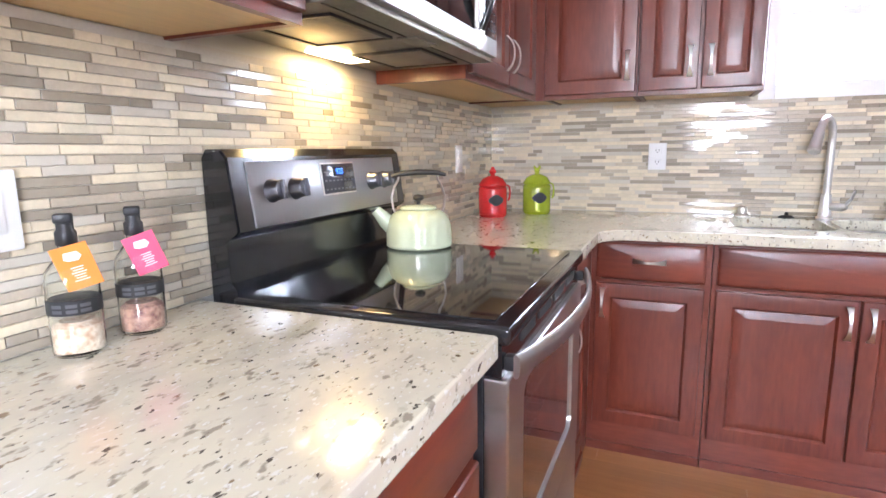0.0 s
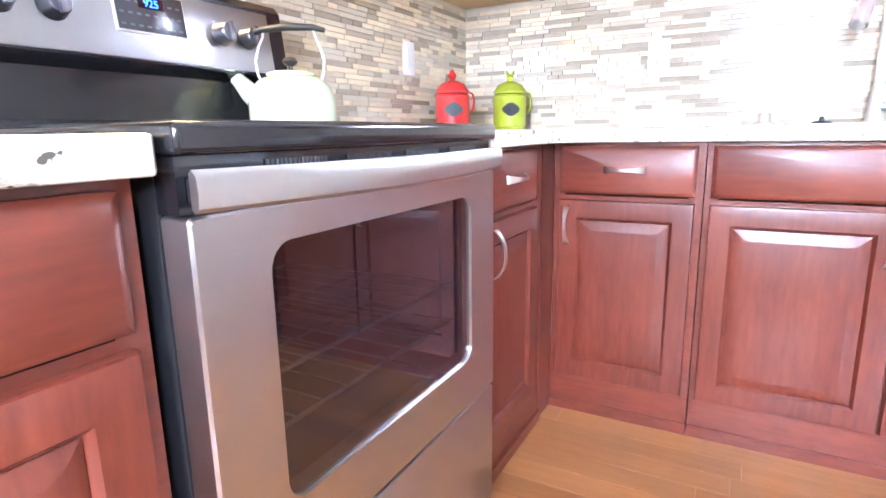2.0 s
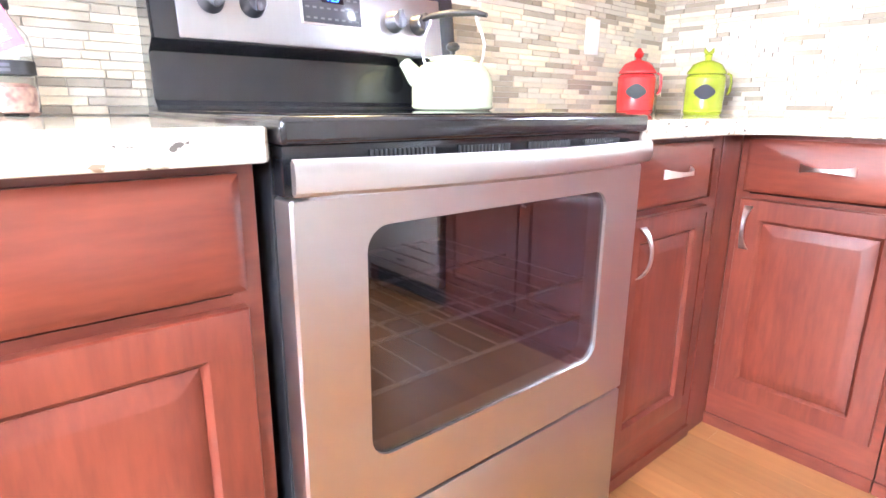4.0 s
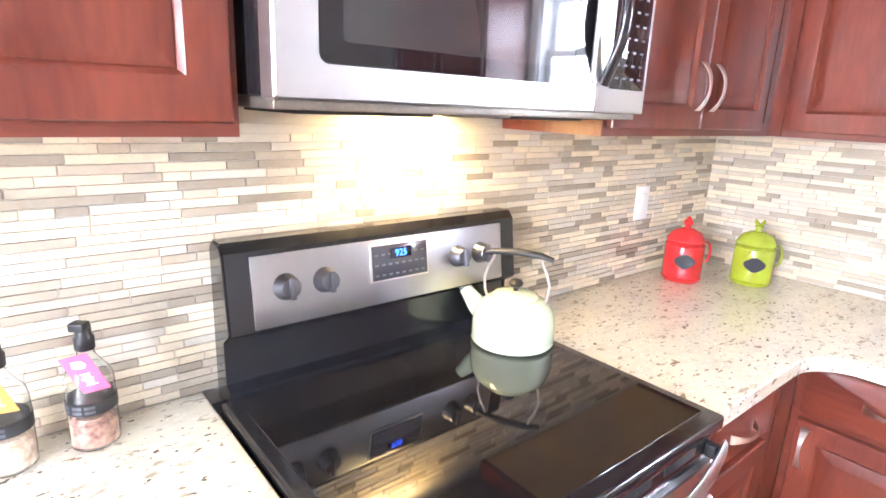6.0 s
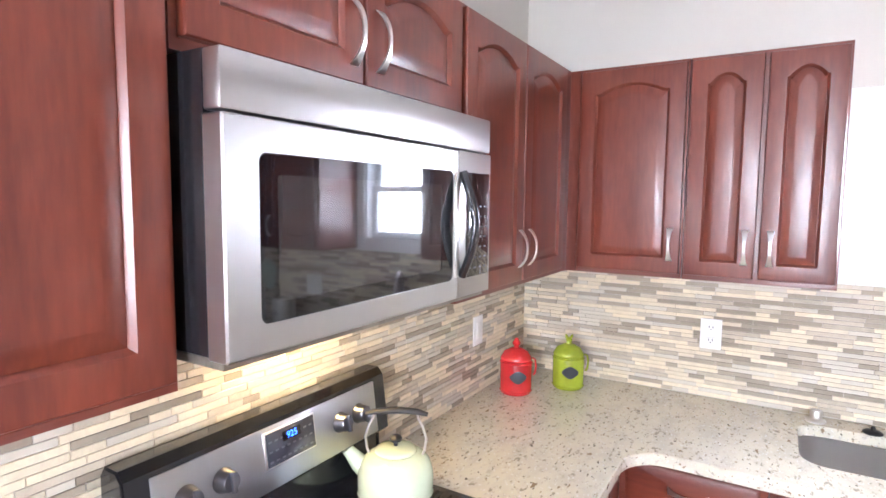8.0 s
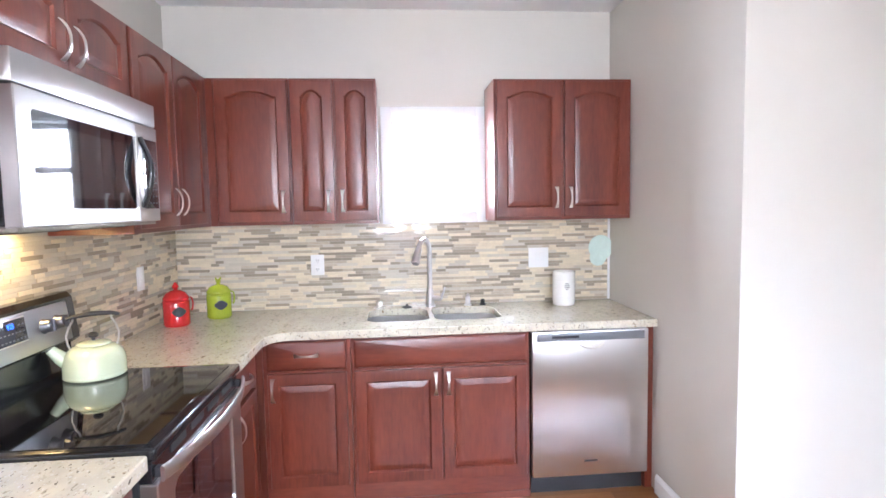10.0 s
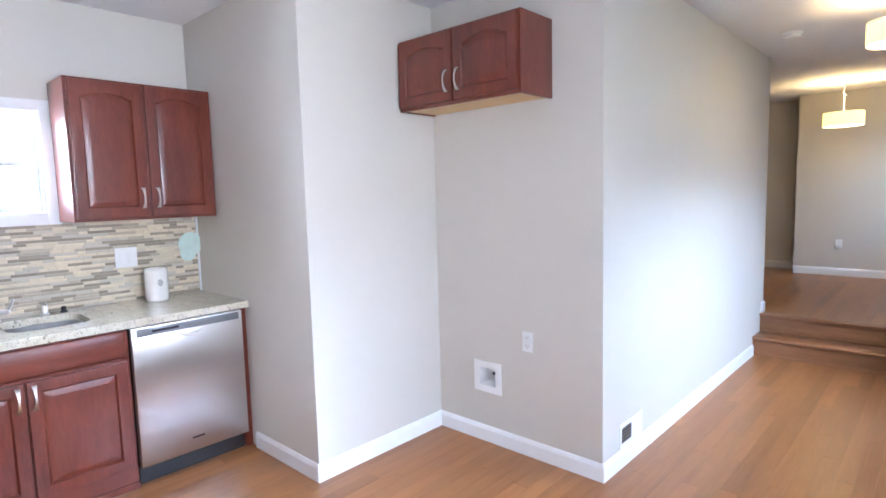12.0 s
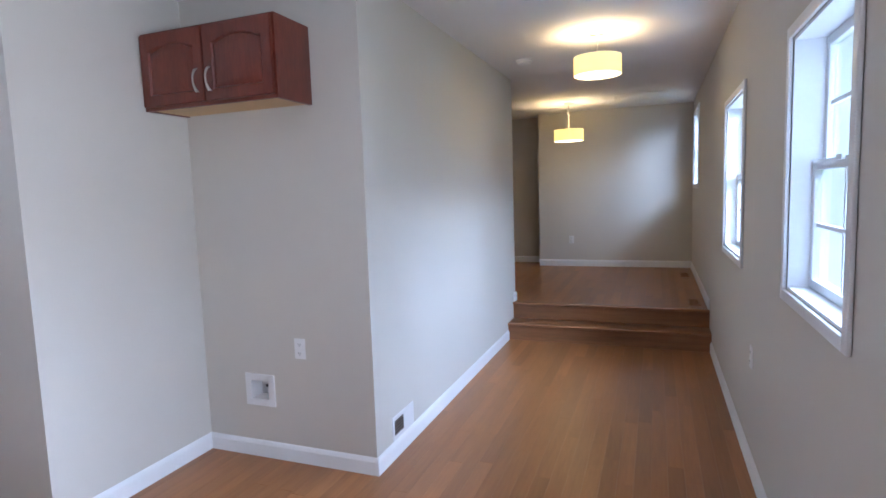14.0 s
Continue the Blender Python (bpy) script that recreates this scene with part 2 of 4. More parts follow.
def lathe(profile, seg=32, bm=None, centre=(0, 0)):
    """A body turned about z from (radius, height) pairs."""
    bm = bm or bmesh.new()
    rings = [[(centre[0] + r * math.cos(2 * math.pi * i / seg), centre[1] + r * math.sin(2 * math.pi * i / seg), z) for i in range(seg)] for r, z in profile]
    return bridge(bm, rings)


def tube(points, radii, seg=12, bm=None, flat=1.0, cap=True):
    """A pipe through points; flat squeezes it across."""
    bm = bm or bmesh.new()
    pts = [Vector(p) for p in points]
    radii = radii if isinstance(radii, (list, tuple)) else [radii] * len(pts)
    up = Vector((0, 0, 1)) if abs((pts[1] - pts[0]).normalized().z) < 0.9 else Vector((0, 1, 0))
    rings = []
    for i, p in enumerate(pts):
        d = (pts[min(i + 1, len(pts) - 1)] - pts[max(i - 1, 0)]).normalized()
        side = d.cross(up).normalized()
        up = side.cross(d).normalized()
        rings.append([p + radii[i] * (math.cos(a) * side + flat * math.sin(a) * up) for a in (2 * math.pi * k / seg for k in range(seg))])
    return bridge(bm, rings, cap, cap)


def finish(name, bm, mat, smooth=None):
    bmesh.ops.recalc_face_normals(bm, faces=bm.faces)
    mesh = bpy.data.meshes.new(name)
    bm.to_mesh(mesh)
    bm.free()
    mesh.materials.append(mat)
    if smooth:
        mesh.polygons.foreach_set("use_smooth", [True] * len(mesh.polygons))
        mesh.set_sharp_from_angle(angle=radians(smooth))
    return new(name, mesh)


def part(name, bm, mat, parent, label="", smooth=40, kind="", at=None):
    ob = finish(name, bm, mat, smooth)
    ob.parent = parent
    if at is not None:
        ob.matrix_basis = at
    return tagged(ob, label, kind=kind)


def thing(name, m, label, category, group=""):
    ob = new(name)
    ob.empty_display_size = 0.1
    ob.matrix_basis = m
    return tagged(ob, label, category, group)


def structure(name, bm, mat, label="", smooth=None):
    return tagged(finish(name, bm, mat, smooth), label, kind="structure")


def arc(cx, cy, r, a0, a1, n):
    return [(cx + r * math.cos(radians(a0 + (a1 - a0) * k / n)), cy + r * math.sin(radians(a0 + (a1 - a0) * k / n))) for k in range(n + 1)]


# ---- shell ----
YS, YH, XE = -4.36, -2.465, 3.572
XK, YK = 2.605, -1.31
XU, UP = 6.70, 0.345
XEND, YEND, XREC = 9.577, -2.19, 9.95
T, TS = 0.14, 0.20
W0 = -0.012


def wall_with_windows(x0, x1, y0, y1, z0, z1, holes):
    """A wall along x with rectangular openings (x0, x1, z0, z1)."""
    bm = bmesh.new()
    x = x0
    for a, b, c, d in holes:
        box(bm, x, a, y0, y1, z0, z1)
        box(bm, a, b, y0, y1, z0, c)
        box(bm, a, b, y0, y1, d, z1)
        x = b
    box(bm, x, x1, y0, y1, z0, z1)
    return bm


NW = (1.265, 1.775, 1.47, 2.04)
SW = [(1.00, 1.78, 1.105, 2.09), (2.755, 3.50, 1.105, 2.06), (4.70, 5.58, 1.065, 2.07), (8.35, 9.19, 1.52, 2.44)]
structure("wall_west", boxes((W0 - T, W0, YS, -W0, -0.1, CEIL)), WALL, "greige painted kitchen wall behind the range")
structure("wall_north", wall_with_windows(W0 - T, XK + T, -W0, -W0 + T, -0.1, CEIL, [NW]), WALL, "greige painted wall with a small sash window over the sink")
structure("wall_kitchen_east", boxes((XK, XK + T, YK, -W0, -0.1, CEIL)), WALL, "greige painted wall beside the dishwasher")
structure("wall_niche_north", boxes((XK + T, XE + T, YK, YK + T, -0.1, CEIL)), WALL, "greige painted return wall of the refrigerator niche")
structure("wall_niche_east", boxes((XE, XE + T, YH, -1.777, -0.1, CEIL), (XE, XE + T, -1.647, YK, -0.1, CEIL), (XE, XE + T, -1.777, -1.647, -0.1, 0.350), (XE, XE + T, -1.777, -1.647, 0.466, CEIL)), WALL, "greige painted wall of the refrigerator niche")
structure("wall_hall_north", boxes((XE + T, XU + 0.10, YH, YH + T, -0.1, CEIL)), WALL, "long greige painted hall wall lit by the windows")
structure("wall_south", wall_with_windows(W0 - T, XEND + T, YS - TS, YS, -0.1, CEIL, SW), WALL, "greige painted wall with sash windows")
structure("wall_east", boxes((XEND, XEND + T, YS, YEND, 0.2, CEIL)), WALL, "greige painted end wall of the raised room")
structure("wall_recess", boxes((XREC, XREC + T, YEND - T, -0.4, 0.2, CEIL)), WALL, "greige painted recessed wall in the raised room")
structure("wall_recess_return", boxes((XEND + T, XREC, YEND - T, YEND, 0.2, CEIL)), WALL)
structure("wall_raised_west", boxes((XU + 0.10 - T, XU + 0.10, YH + T, -0.4, 0.2, CEIL)), WALL)
structure("wall_raised_north", boxes((XU + 0.10 - T, XREC + T, -0.4, -0.4 + T, 0.2, CEIL)), WALL)
structure("ceiling", boxes((W0 - T, XREC + T, YS - TS, T, CEIL, CEIL + 0.12)), CEILING, "flat white painted ceiling")
structure("subfloor", boxes((W0, XU, YS, 0, -0.1, -0.012), (XU + 0.02, XREC, YS, -0.4, -0.1, UP - 0.012)), SUBFLOOR)


def baseboard(name, x0, y0, x1, y1, z, nx, ny):
    """A moulded baseboard from one point to another along a wall whose outward normal is nx, ny."""
    prof = [(0, 0), (0.014, 0), (0.014, 0.075), (0.009, 0.09), (0.004, 0.098), (0, 0.098)]
    bm = bmesh.new()
    rings = [[(x + nx * (d + 0.002), y + ny * (d + 0.002), z + h) for d, h in prof] for x, y in ((x0, y0), (x1, y1))]
    bridge(bm, rings)
    structure(name, bm, TRIM, "white moulded baseboard")


baseboard("baseboard", XK, -0.66, XK, YK - 0.014, 0, -1, 0)
baseboard("baseboard", XK - 0.014, YK, XE, YK, 0, 0, -1)
baseboard("baseboard", XE, YK, XE, YH - 0.014, 0, -1, 0)
baseboard("baseboard", XE - 0.014, YH, XU - 0.25, YH, 0, 0, -1)
baseboard("baseboard", 0.66, YS, XU - 0.25, YS, 0, 0, 1)
baseboard("baseboard", XU, YS, XEND, YS, UP, 0, 1)
baseboard("baseboard", XEND, YS, XEND, YEND, UP, -1, 0)
baseboard("baseboard", XREC, YEND, XREC, -0.4, UP, -1, 0)
baseboard("baseboard", XU, YH, XU + 0.10 + 0.014, YH, UP, 0, -1)

# steps
steps = tagged(new("steps"), "two oak steps up to the raised floor", kind="structure")
part("riser", boxes((XU - 0.235, XU - 0.22, YS + 0.001, YH - 0.001, -0.01, 0.147)), RISER, steps, kind="structure")
part("tread", box(bmesh.new(), XU - 0.26, XU, YS + 0.001, YH - 0.001, 0.148, 0.173, bevel=0.006), RISER, steps, kind="structure")
part("riser", boxes((XU - 0.0, XU + 0.015, YS + 0.001, YH - 0.001, 0.174, UP - 0.026)), RISER, steps, kind="structure")
part("nosing", box(bmesh.new(), XU - 0.03, XU + 0.07, YS + 0.001, YH - 0.001, UP - 0.025, UP + 0.001, bevel=0.006), RISER, steps, kind="structure")


# ---- windows ----
def sash_window(name, x0, x1, z0, z1, y, out, depth, grid, label):
    """A double-hung window in a wall along x; y is the room face, out the way outside (+1 or -1)."""
    win = tagged(new(name), label, kind="structure")
    c, t = (0.062 if out > 0 else 0.044), 0.016
    yo = y - out * t

    def yb(a, b):
        return (min(a, b), max(a, b))

    cy = yb(y - out * 0.002, yo)
    trim = bmesh.new()
    box(trim, x0 - c, x0, *cy, z0 - c, z1 + c, bevel=0.004)
    box(trim, x1, x1 + c, *cy, z0 - c, z1 + c, bevel=0.004)
    box(trim, x0, x1, *cy, z1, z1 + c, bevel=0.004)
    box(trim, x0, x1, *cy, z0 - c, z0, bevel=0.004)
    part("casing", trim, TRIM, win, kind="structure")
    jy = yb(y, y + out * depth)
    jamb = boxes((x0, x0 + 0.012, *jy, z0, z1), (x1 - 0.012, x1, *jy, z0, z1), (x0 + 0.012, x1 - 0.012, *jy, z1 - 0.012, z1), (x0 + 0.012, x1 - 0.012, *jy, z0, z0 + 0.012))
    part("jamb", jamb, TRIM, win, kind="structure", smooth=None)
    mid = (z0 + z1) / 2
    for k, (a, b, off) in enumerate(((z0 + 0.013, mid + 0.018, 0.0), (mid - 0.018, z1 - 0.013, 0.032))):
        w = 0.036
        base = y + out * (depth - 0.065 + off)
        sy = yb(base, base + out * 0.03)
        l_, r_ = x0 + 0.013, x1 - 0.013
        s = bmesh.new()
        box(s, l_, l_ + w, *sy, a, b, bevel=0.003)
        box(s, r_ - w, r_, *sy, a, b, bevel=0.003)
        box(s, l_ + w, r_ - w, *sy, a, a + w, bevel=0.003)
        box(s, l_ + w, r_ - w, *sy, b - w, b, bevel=0.003)
        sash = part("sash", s, VINYL, win, kind="structure")
        if grid:
            m = bmesh.new()
            xm, zm = (l_ + r_) / 2, (a + b) / 2
            my = yb(base + out * 0.010, base + out * 0.019)
            box(m, xm - 0.007, xm + 0.007, *my, a + w, b - w)
            box(m, l_ + w, xm - 0.007, *my, zm - 0.007, zm + 0.007)
            box(m, xm + 0.007, r_ - w, *my, zm - 0.007, zm + 0.007)
            part("muntin", m, VINYL, sash, kind="structure", smooth=None)
        gy = yb(base + out * 0.0205, base + out * 0.0235)
        g = part("pane", boxes((l_ + w, r_ - w, *gy, a + w, b - w)), PANE, sash, kind="structure", smooth=None)
        g.visible_shadow = False
        if k == 0:
            part("latch", box(bmesh.new(), (l_ + r_) / 2 - 0.03, (l_ + r_) / 2 + 0.03, *yb(base - out * 0.012, base), b - 0.012, b + 0.006, bevel=0.003), VINYL, sash, kind="structure")
    return win


sash_window("window_1", *NW, 0.0 + 0.012, 1, 0.11, False, "small white double-hung window above the kitchen sink")
for k, hole in enumerate(SW):
    sash_window(f"window_{k + 2}", *hole, YS, -1, 0.135, True, "white double-hung window with grilles in the hall wall" if k < 3 else "white double-hung window set high in the raised room")

# ---- cabinets ----


def ring(x0, x1, z0, z1, y, rise=0.0, n=16):
    """A door outline: a rectangle whose top bows up by rise in its middle part."""
    pts = [(x0, y, z0), (x1, y, z0)]
    for k in range(n + 1):
        s = k / n
        x = x1 + (x0 - x1) * s
        u = abs(2 * s - 1)
        bow = 0.0 if u > 0.86 else math.cos(u / 0.86 * math.pi / 2) ** 0.8
        pts.append((x, y, z1 + rise * bow))
    return pts


def door_part(name, parent, x0, x1, z0, z1, arch=False, face=0.0, flat=False):
    """A raised-panel door or a slab drawer front; its back lies at y = face and it faces -y."""
    t = 0.02
    w = min(0.062, (x1 - x0) * 0.27)
    y = face - t
    bm = bmesh.new()
    if flat:
        bridge(bm, [ring(x0, x1, z0, z1, face), ring(x0, x1, z0, z1, y + 0.006), ring(x0 + 0.003, x1 - 0.003, z0 + 0.003, z1 - 0.003, y + 0.004), ring(x0 + 0.012, x1 - 0.012, z0 + 0.012, z1 - 0.012, y)])
        return part(name, bm, CHERRY_FLAT, parent, smooth=30)
    rise = 0.032 if arch else 0.0
    a, b, c, d = x0 + w, x1 - w, z0 + w, z1 - w - rise
    outer = [ring(x0, x1, z0, z1, face), ring(x0, x1, z0, z1, y + 0.005), ring(x0 + 0.002, x1 - 0.002, z0 + 0.002, z1 - 0.002, y + 0.001), ring(x0 + 0.007, x1 - 0.007, z0 + 0.007, z1 - 0.007, y),
             ring(a - 0.008, b + 0.008, c - 0.008, d + 0.008, y, rise), ring(a - 0.003, b + 0.003, c - 0.003, d + 0.003, y + 0.005, rise), ring(a, b, c, d, y + 0.010, rise)]
    bridge(bm, outer, True, True)
    door = part(name, bm, CHERRY, parent, smooth=25)
    p = bmesh.new()
    g, s = 0.001, min(0.028, (b - a) * 0.22)
    bridge(p, [ring(a + g, b - g, c + g, d - g, y + 0.0105, rise), ring(a + g, b - g, c + g, d - g, y + 0.0088, rise), ring(a + s, b - s, c + s, d - s, y + 0.0015, rise), ring(a + s + 0.004, b - s - 0.004, c + s + 0.004, d - s - 0.004, y + 0.001, rise)], True, True)
    part("raised_panel", p, CHERRY, door, smooth=20)
    return door


def pull(parent, x, z, y, upright=True):
    """A bowed nickel pull with flared ends."""
    n, length = 14, 0.118
    rings = []
    for k in range(n + 1):
        s = 2 * k / n - 1
        wide = 0.0042 + 0.0068 * abs(s) ** 2.2
        out = 0.026 * (1 - abs(s) ** 2.4)
        thick = 0.0022
        pts = []
        for da, dy in ((-1, 0), (1, 0), (1, 1), (-1, 1)):
            along, across = s * length / 2, da * wide
            yy = y - 0.002 - out - dy * thick * 2
            pts.append((x + across, yy, z + along) if upright else (x + along, yy, z + across))
        rings.append(pts)
    bm = bridge(bmesh.new(), rings)
    return part("handle", bm, CHROME, parent, "bowed satin nickel handle", smooth=50)


def base_cabinet(m, w, fronts, label, depth=0.59, kick=0.0):
    """Fronts are rows: kind, x0, x1, z0, z1, pull (x, z, upright) or None."""
    cab = thing("base_cabinet", m, label, "kitchen cabinet", "cherry base cabinets")
    t = 0.018
    body = boxes((0, t, -depth, 0, 0, 0.872), (w - t, w, -depth, 0, 0, 0.872), (t, w - t, -0.012, 0, 0.1, 0.872), (t, w - t, -depth, -0.012, 0.1, 0.118))
    part("body", body, CHERRY, cab, smooth=None)
    f = 0.036
    frame_y = (-depth - 0.018, -depth)
    rails = boxes((0, f, *frame_y, 0.0, 0.872), (w - f, w, *frame_y, 0.0, 0.872), (f, w - f, *frame_y, 0.84, 0.872), (f, w - f, *frame_y, 0.675, 0.715), (f, w - f, *frame_y, 0.0, 0.14))
    part("face_frame", rails, CHERRY_FLAT, cab, smooth=None)
    part("shoe_strip", boxes((0, w, -depth - 0.028, -depth - 0.0185, 0, 0.035)), CHERRY_FLAT, cab, smooth=None)
    pair = [f_ for f_ in fronts if f_[0] == "door"]
    for a, b in zip(pair, pair[1:]):
        part("stile", boxes((a[2] - 0.012, b[1] + 0.012, *frame_y, 0.1402, 0.6748)), CHERRY, cab, smooth=None)
    for kind, x0, x1, z0, z1, h in fronts:
        d = door_part("door" if kind == "door" else "drawer_front", cab, x0, x1, z0, z1, face=-depth - 0.0185, flat=kind != "door")
        if h:
            pull(d, h[0], h[1], -depth - 0.0385, h[2])
    return cab


def wall_cabinet(m, w, h, doors, label, depth=0.305, arch=True, open_left=False):
    """Doors are rows x0, x1, pull x; the box's foot is at z = 0."""
    cab = thing("wall_cabinet", m, label, "kitchen cabinet", "cherry wall cabinets")
    t = 0.018
    part("body", boxes((0, t, -depth + 0.019, 0, 0, h), (w - t, w, -depth + 0.019, 0, 0, h), (t, w - t, -depth + 0.019, 0, h - t, h), (t, w - t, -0.01, 0, 0.02, h - t)), CHERRY, cab, smooth=None)
    part("underside", boxes((t, w - t, -depth + 0.019, 0, 0.006, 0.02)), MAPLE, cab, "pale unstained maple underside", smooth=None)
    f = 0.034
    fy = (-depth, -depth + 0.0185)
    part("face_frame", boxes((0, f, *fy, 0, h), (w - f, w, *fy, 0, h), (f, w - f, *fy, h - 0.04, h), (f, w - f, *fy, 0, 0.04)), CHERRY_FLAT, cab, smooth=None)
    for a, b in zip(doors, doors[1:]):
        part("stile", boxes((a[1] - 0.012, b[0] + 0.012, *fy, 0.0402, h - 0.0402)), CHERRY, cab, smooth=None)
    for x0, x1, hx in doors:
        d = door_part("door", cab, x0, x1, 0.018, h - 0.012, arch, face=-depth - 0.0005)
        if hx is not None:
            pull(d, hx, 0.018 + min(0.105, h * 0.3), -depth - 0.0205)
    return cab


CB, CT = 1.425, 2.195
CH = CT - CB
# north wall
wall_cabinet(pose(0.345, 0, CB), 0.385, CH, [(0.008, 0.378, 0.345)], "closed cherry wall cabinet with one arched door beside the corner")
wall_cabinet(pose(0.733, 0, CB), 0.455, CH, [(0.006, 0.222, 0.192), (0.236, 0.449, 0.266)], "closed cherry wall cabinet with two narrow doors beside the window")
wall_cabinet(pose(1.825, 0, CB), 0.775, CH, [(0.014, 0.378, 0.345), (0.392, 0.760, 0.425)], "closed cherry wall cabinet with two arched doors above the dishwasher")
# west wall
W = lambda y, z=0.0: pose(0, y, z, 0, 0, 90)
wall_cabinet(W(-1.182, CB), 0.868, CH, [(0.012, 0.392, 0.358), (0.400, 0.780, 0.434)], "closed cherry wall cabinet with two arched doors by the microwave")
wall_cabinet(W(-1.967, 1.897), 0.782, CT - 1.897, [(0.012, 0.386, 0.352), (0.396, 0.770, 0.430)], "short cherry cabinet with two arched doors over the microwave")
wall_cabinet(W(-2.745, CB), 0.775, CH, [(0.012, 0.378, 0.345), (0.390, 0.763, 0.425)], "closed cherry wall cabinet with arched doors over the bottles")
part_corner = thing("corner_filler", pose(0, 0, 0), "cherry filler strip closing the corner between wall cabinets", "cabinet filler")
part("strip", boxes((0.2865, 0.3435, -0.305, -0.287, CB, CT), (0.2865, 0.305, -0.313, -0.3055, CB, CT)), CHERRY, part_corner, smooth=None)
part("underside", boxes((0.0, 0.3435, -0.286, 0, CB + 0.006, CB + 0.02)), MAPLE, part_corner, smooth=None)
# over the niche
wall_cabinet(pose(XE - 0.001, -1.315, 2.01, 0, 0, -90), 0.86, 0.40, [(0.012, 0.424, 0.388), (0.434, 0.848, 0.470)], "short dark cherry cabinet hung alone in the refrigerator niche", depth=0.285)

# base units
base_cabinet(pose(0.612, 0, 0), 0.425, [("drawer", 0.022, 0.405, 0.722, 0.862, (0.213, 0.795, False)), ("door", 0.022, 0.405, 0.125, 0.702, (0.048, 0.625, True))], "cherry base cabinet with one drawer above a panelled door")
base_cabinet(pose(1.040, 0, 0), 0.90, [("drawer", 0.016, 0.884, 0.722, 0.862, None), ("door", 0.016, 0.446, 0.125, 0.702, (0.418, 0.625, True)), ("door", 0.454, 0.884, 0.125, 0.702, (0.482, 0.625, True))], "cherry sink cabinet with a false drawer front and two doors")
base_cabinet(W(-1.185), 0.46, [("drawer", 0.014, 0.375, 0.722, 0.862, (0.195, 0.795, False)), ("door", 0.014, 0.375, 0.125, 0.702, (0.068, 0.625, True))], "narrow cherry base cabinet between the range and the corner")
base_cabinet(W(-2.745), 0.778, [("drawer", 0.016, 0.755, 0.722, 0.862, None), ("door", 0.016, 0.381, 0.125, 0.702, None), ("door", 0.389, 0.755, 0.125, 0.702, None)], "cherry base cabinet with a wide drawer under the bottles")
fill = thing("corner_filler", pose(0, 0, 0), "cherry filler strip at the inside corner of the base cabinets", "cabinet filler")
part("strip", boxes((0.5905, 0.6105, -0.724, -0.608, 0, 0.872)), CHERRY, fill, smooth=None)
end = thing("end_filler", pose(0, 0, 0), "thin cherry end panel between dishwasher and wall", "cabinet filler")
part("panel", boxes((2.562, 2.602, -0.600, -0.02, 0, 0.872)), CHERRY, end, smooth=None)


# ---- worktops and sink ----
def rounded(x0, x1, y0, y1, r, n=6):
    return arc(x1 - r, y1 - r, r, 0, 90, n) + arc(x0 + r, y1 - r, r, 90, 180, n) + arc(x0 + r, y0 + r, r, 180, 270, n) + arc(x1 - r, y0 + r, r, 270, 360, n)


def slab(name, outline, holes, z0, z1, mat, label):
    bm = bmesh.new()
    edges = []
    for loop in [outline, *holes]:
        vs = [bm.verts.new((x, y, z0)) for x, y in loop]
        edges += [bm.edges.new((vs[i], vs[(i + 1) % len(vs)])) for i in range(len(vs))]
    bmesh.ops.triangle_fill(bm, use_beauty=True, use_dissolve=False, edges=edges)
    r = bmesh.ops.extrude_face_region(bm, geom=list(bm.faces))
    bmesh.ops.translate(bm, verts=[v for v in r["geom"] if isinstance(v, bmesh.types.BMVert)], vec=(0, 0, z1 - z0))
    ob = finish(name, bm, mat)
    mod = ob.modifiers.new("edge", "BEVEL")
    mod.width, mod.segments, mod.limit_method, mod.angle_limit = 0.004, 2, "ANGLE", radians(50)
    return tagged(ob, label, "worktop")


BOWLS = [(1.115, 1.445, -0.475, -0.115, 0.075), (1.475, 1.835, -0.475, -0.115, 0.075)]
inner = [(0.652, -1.188), (0.652, -0.76)] + [(0.652 + 0.10 * s ** 1.6, -0.76 + 0.11 * (1 - (1 - s) ** 1.6)) for s in (0.15, 0.3, 0.45, 0.6, 0.75, 0.9)] + [(0.77, -0.65)]
slab("worktop", [(0.001, -0.001), (0.001, -1.188)] + inner + [(2.597, -0.65), (2.603, -0.644), (2.603, -0.001)], [rounded(*b) for b in BOWLS], 0.8745, 0.915, GRANITE, "L-shaped cream speckled granite worktop with a sink cutout")
slab("worktop", [(0.001, -2.745), (0.652, -2.745), (0.652, -1.968), (0.646, -1.962), (0.001, -1.962)], [], 0.8745, 0.915, GRANITE, "cream speckled granite worktop holding the two bottles")
sink = thing("sink", pose(0, 0, 0), "double-bowl undermount stainless steel sink in the granite", "sink")
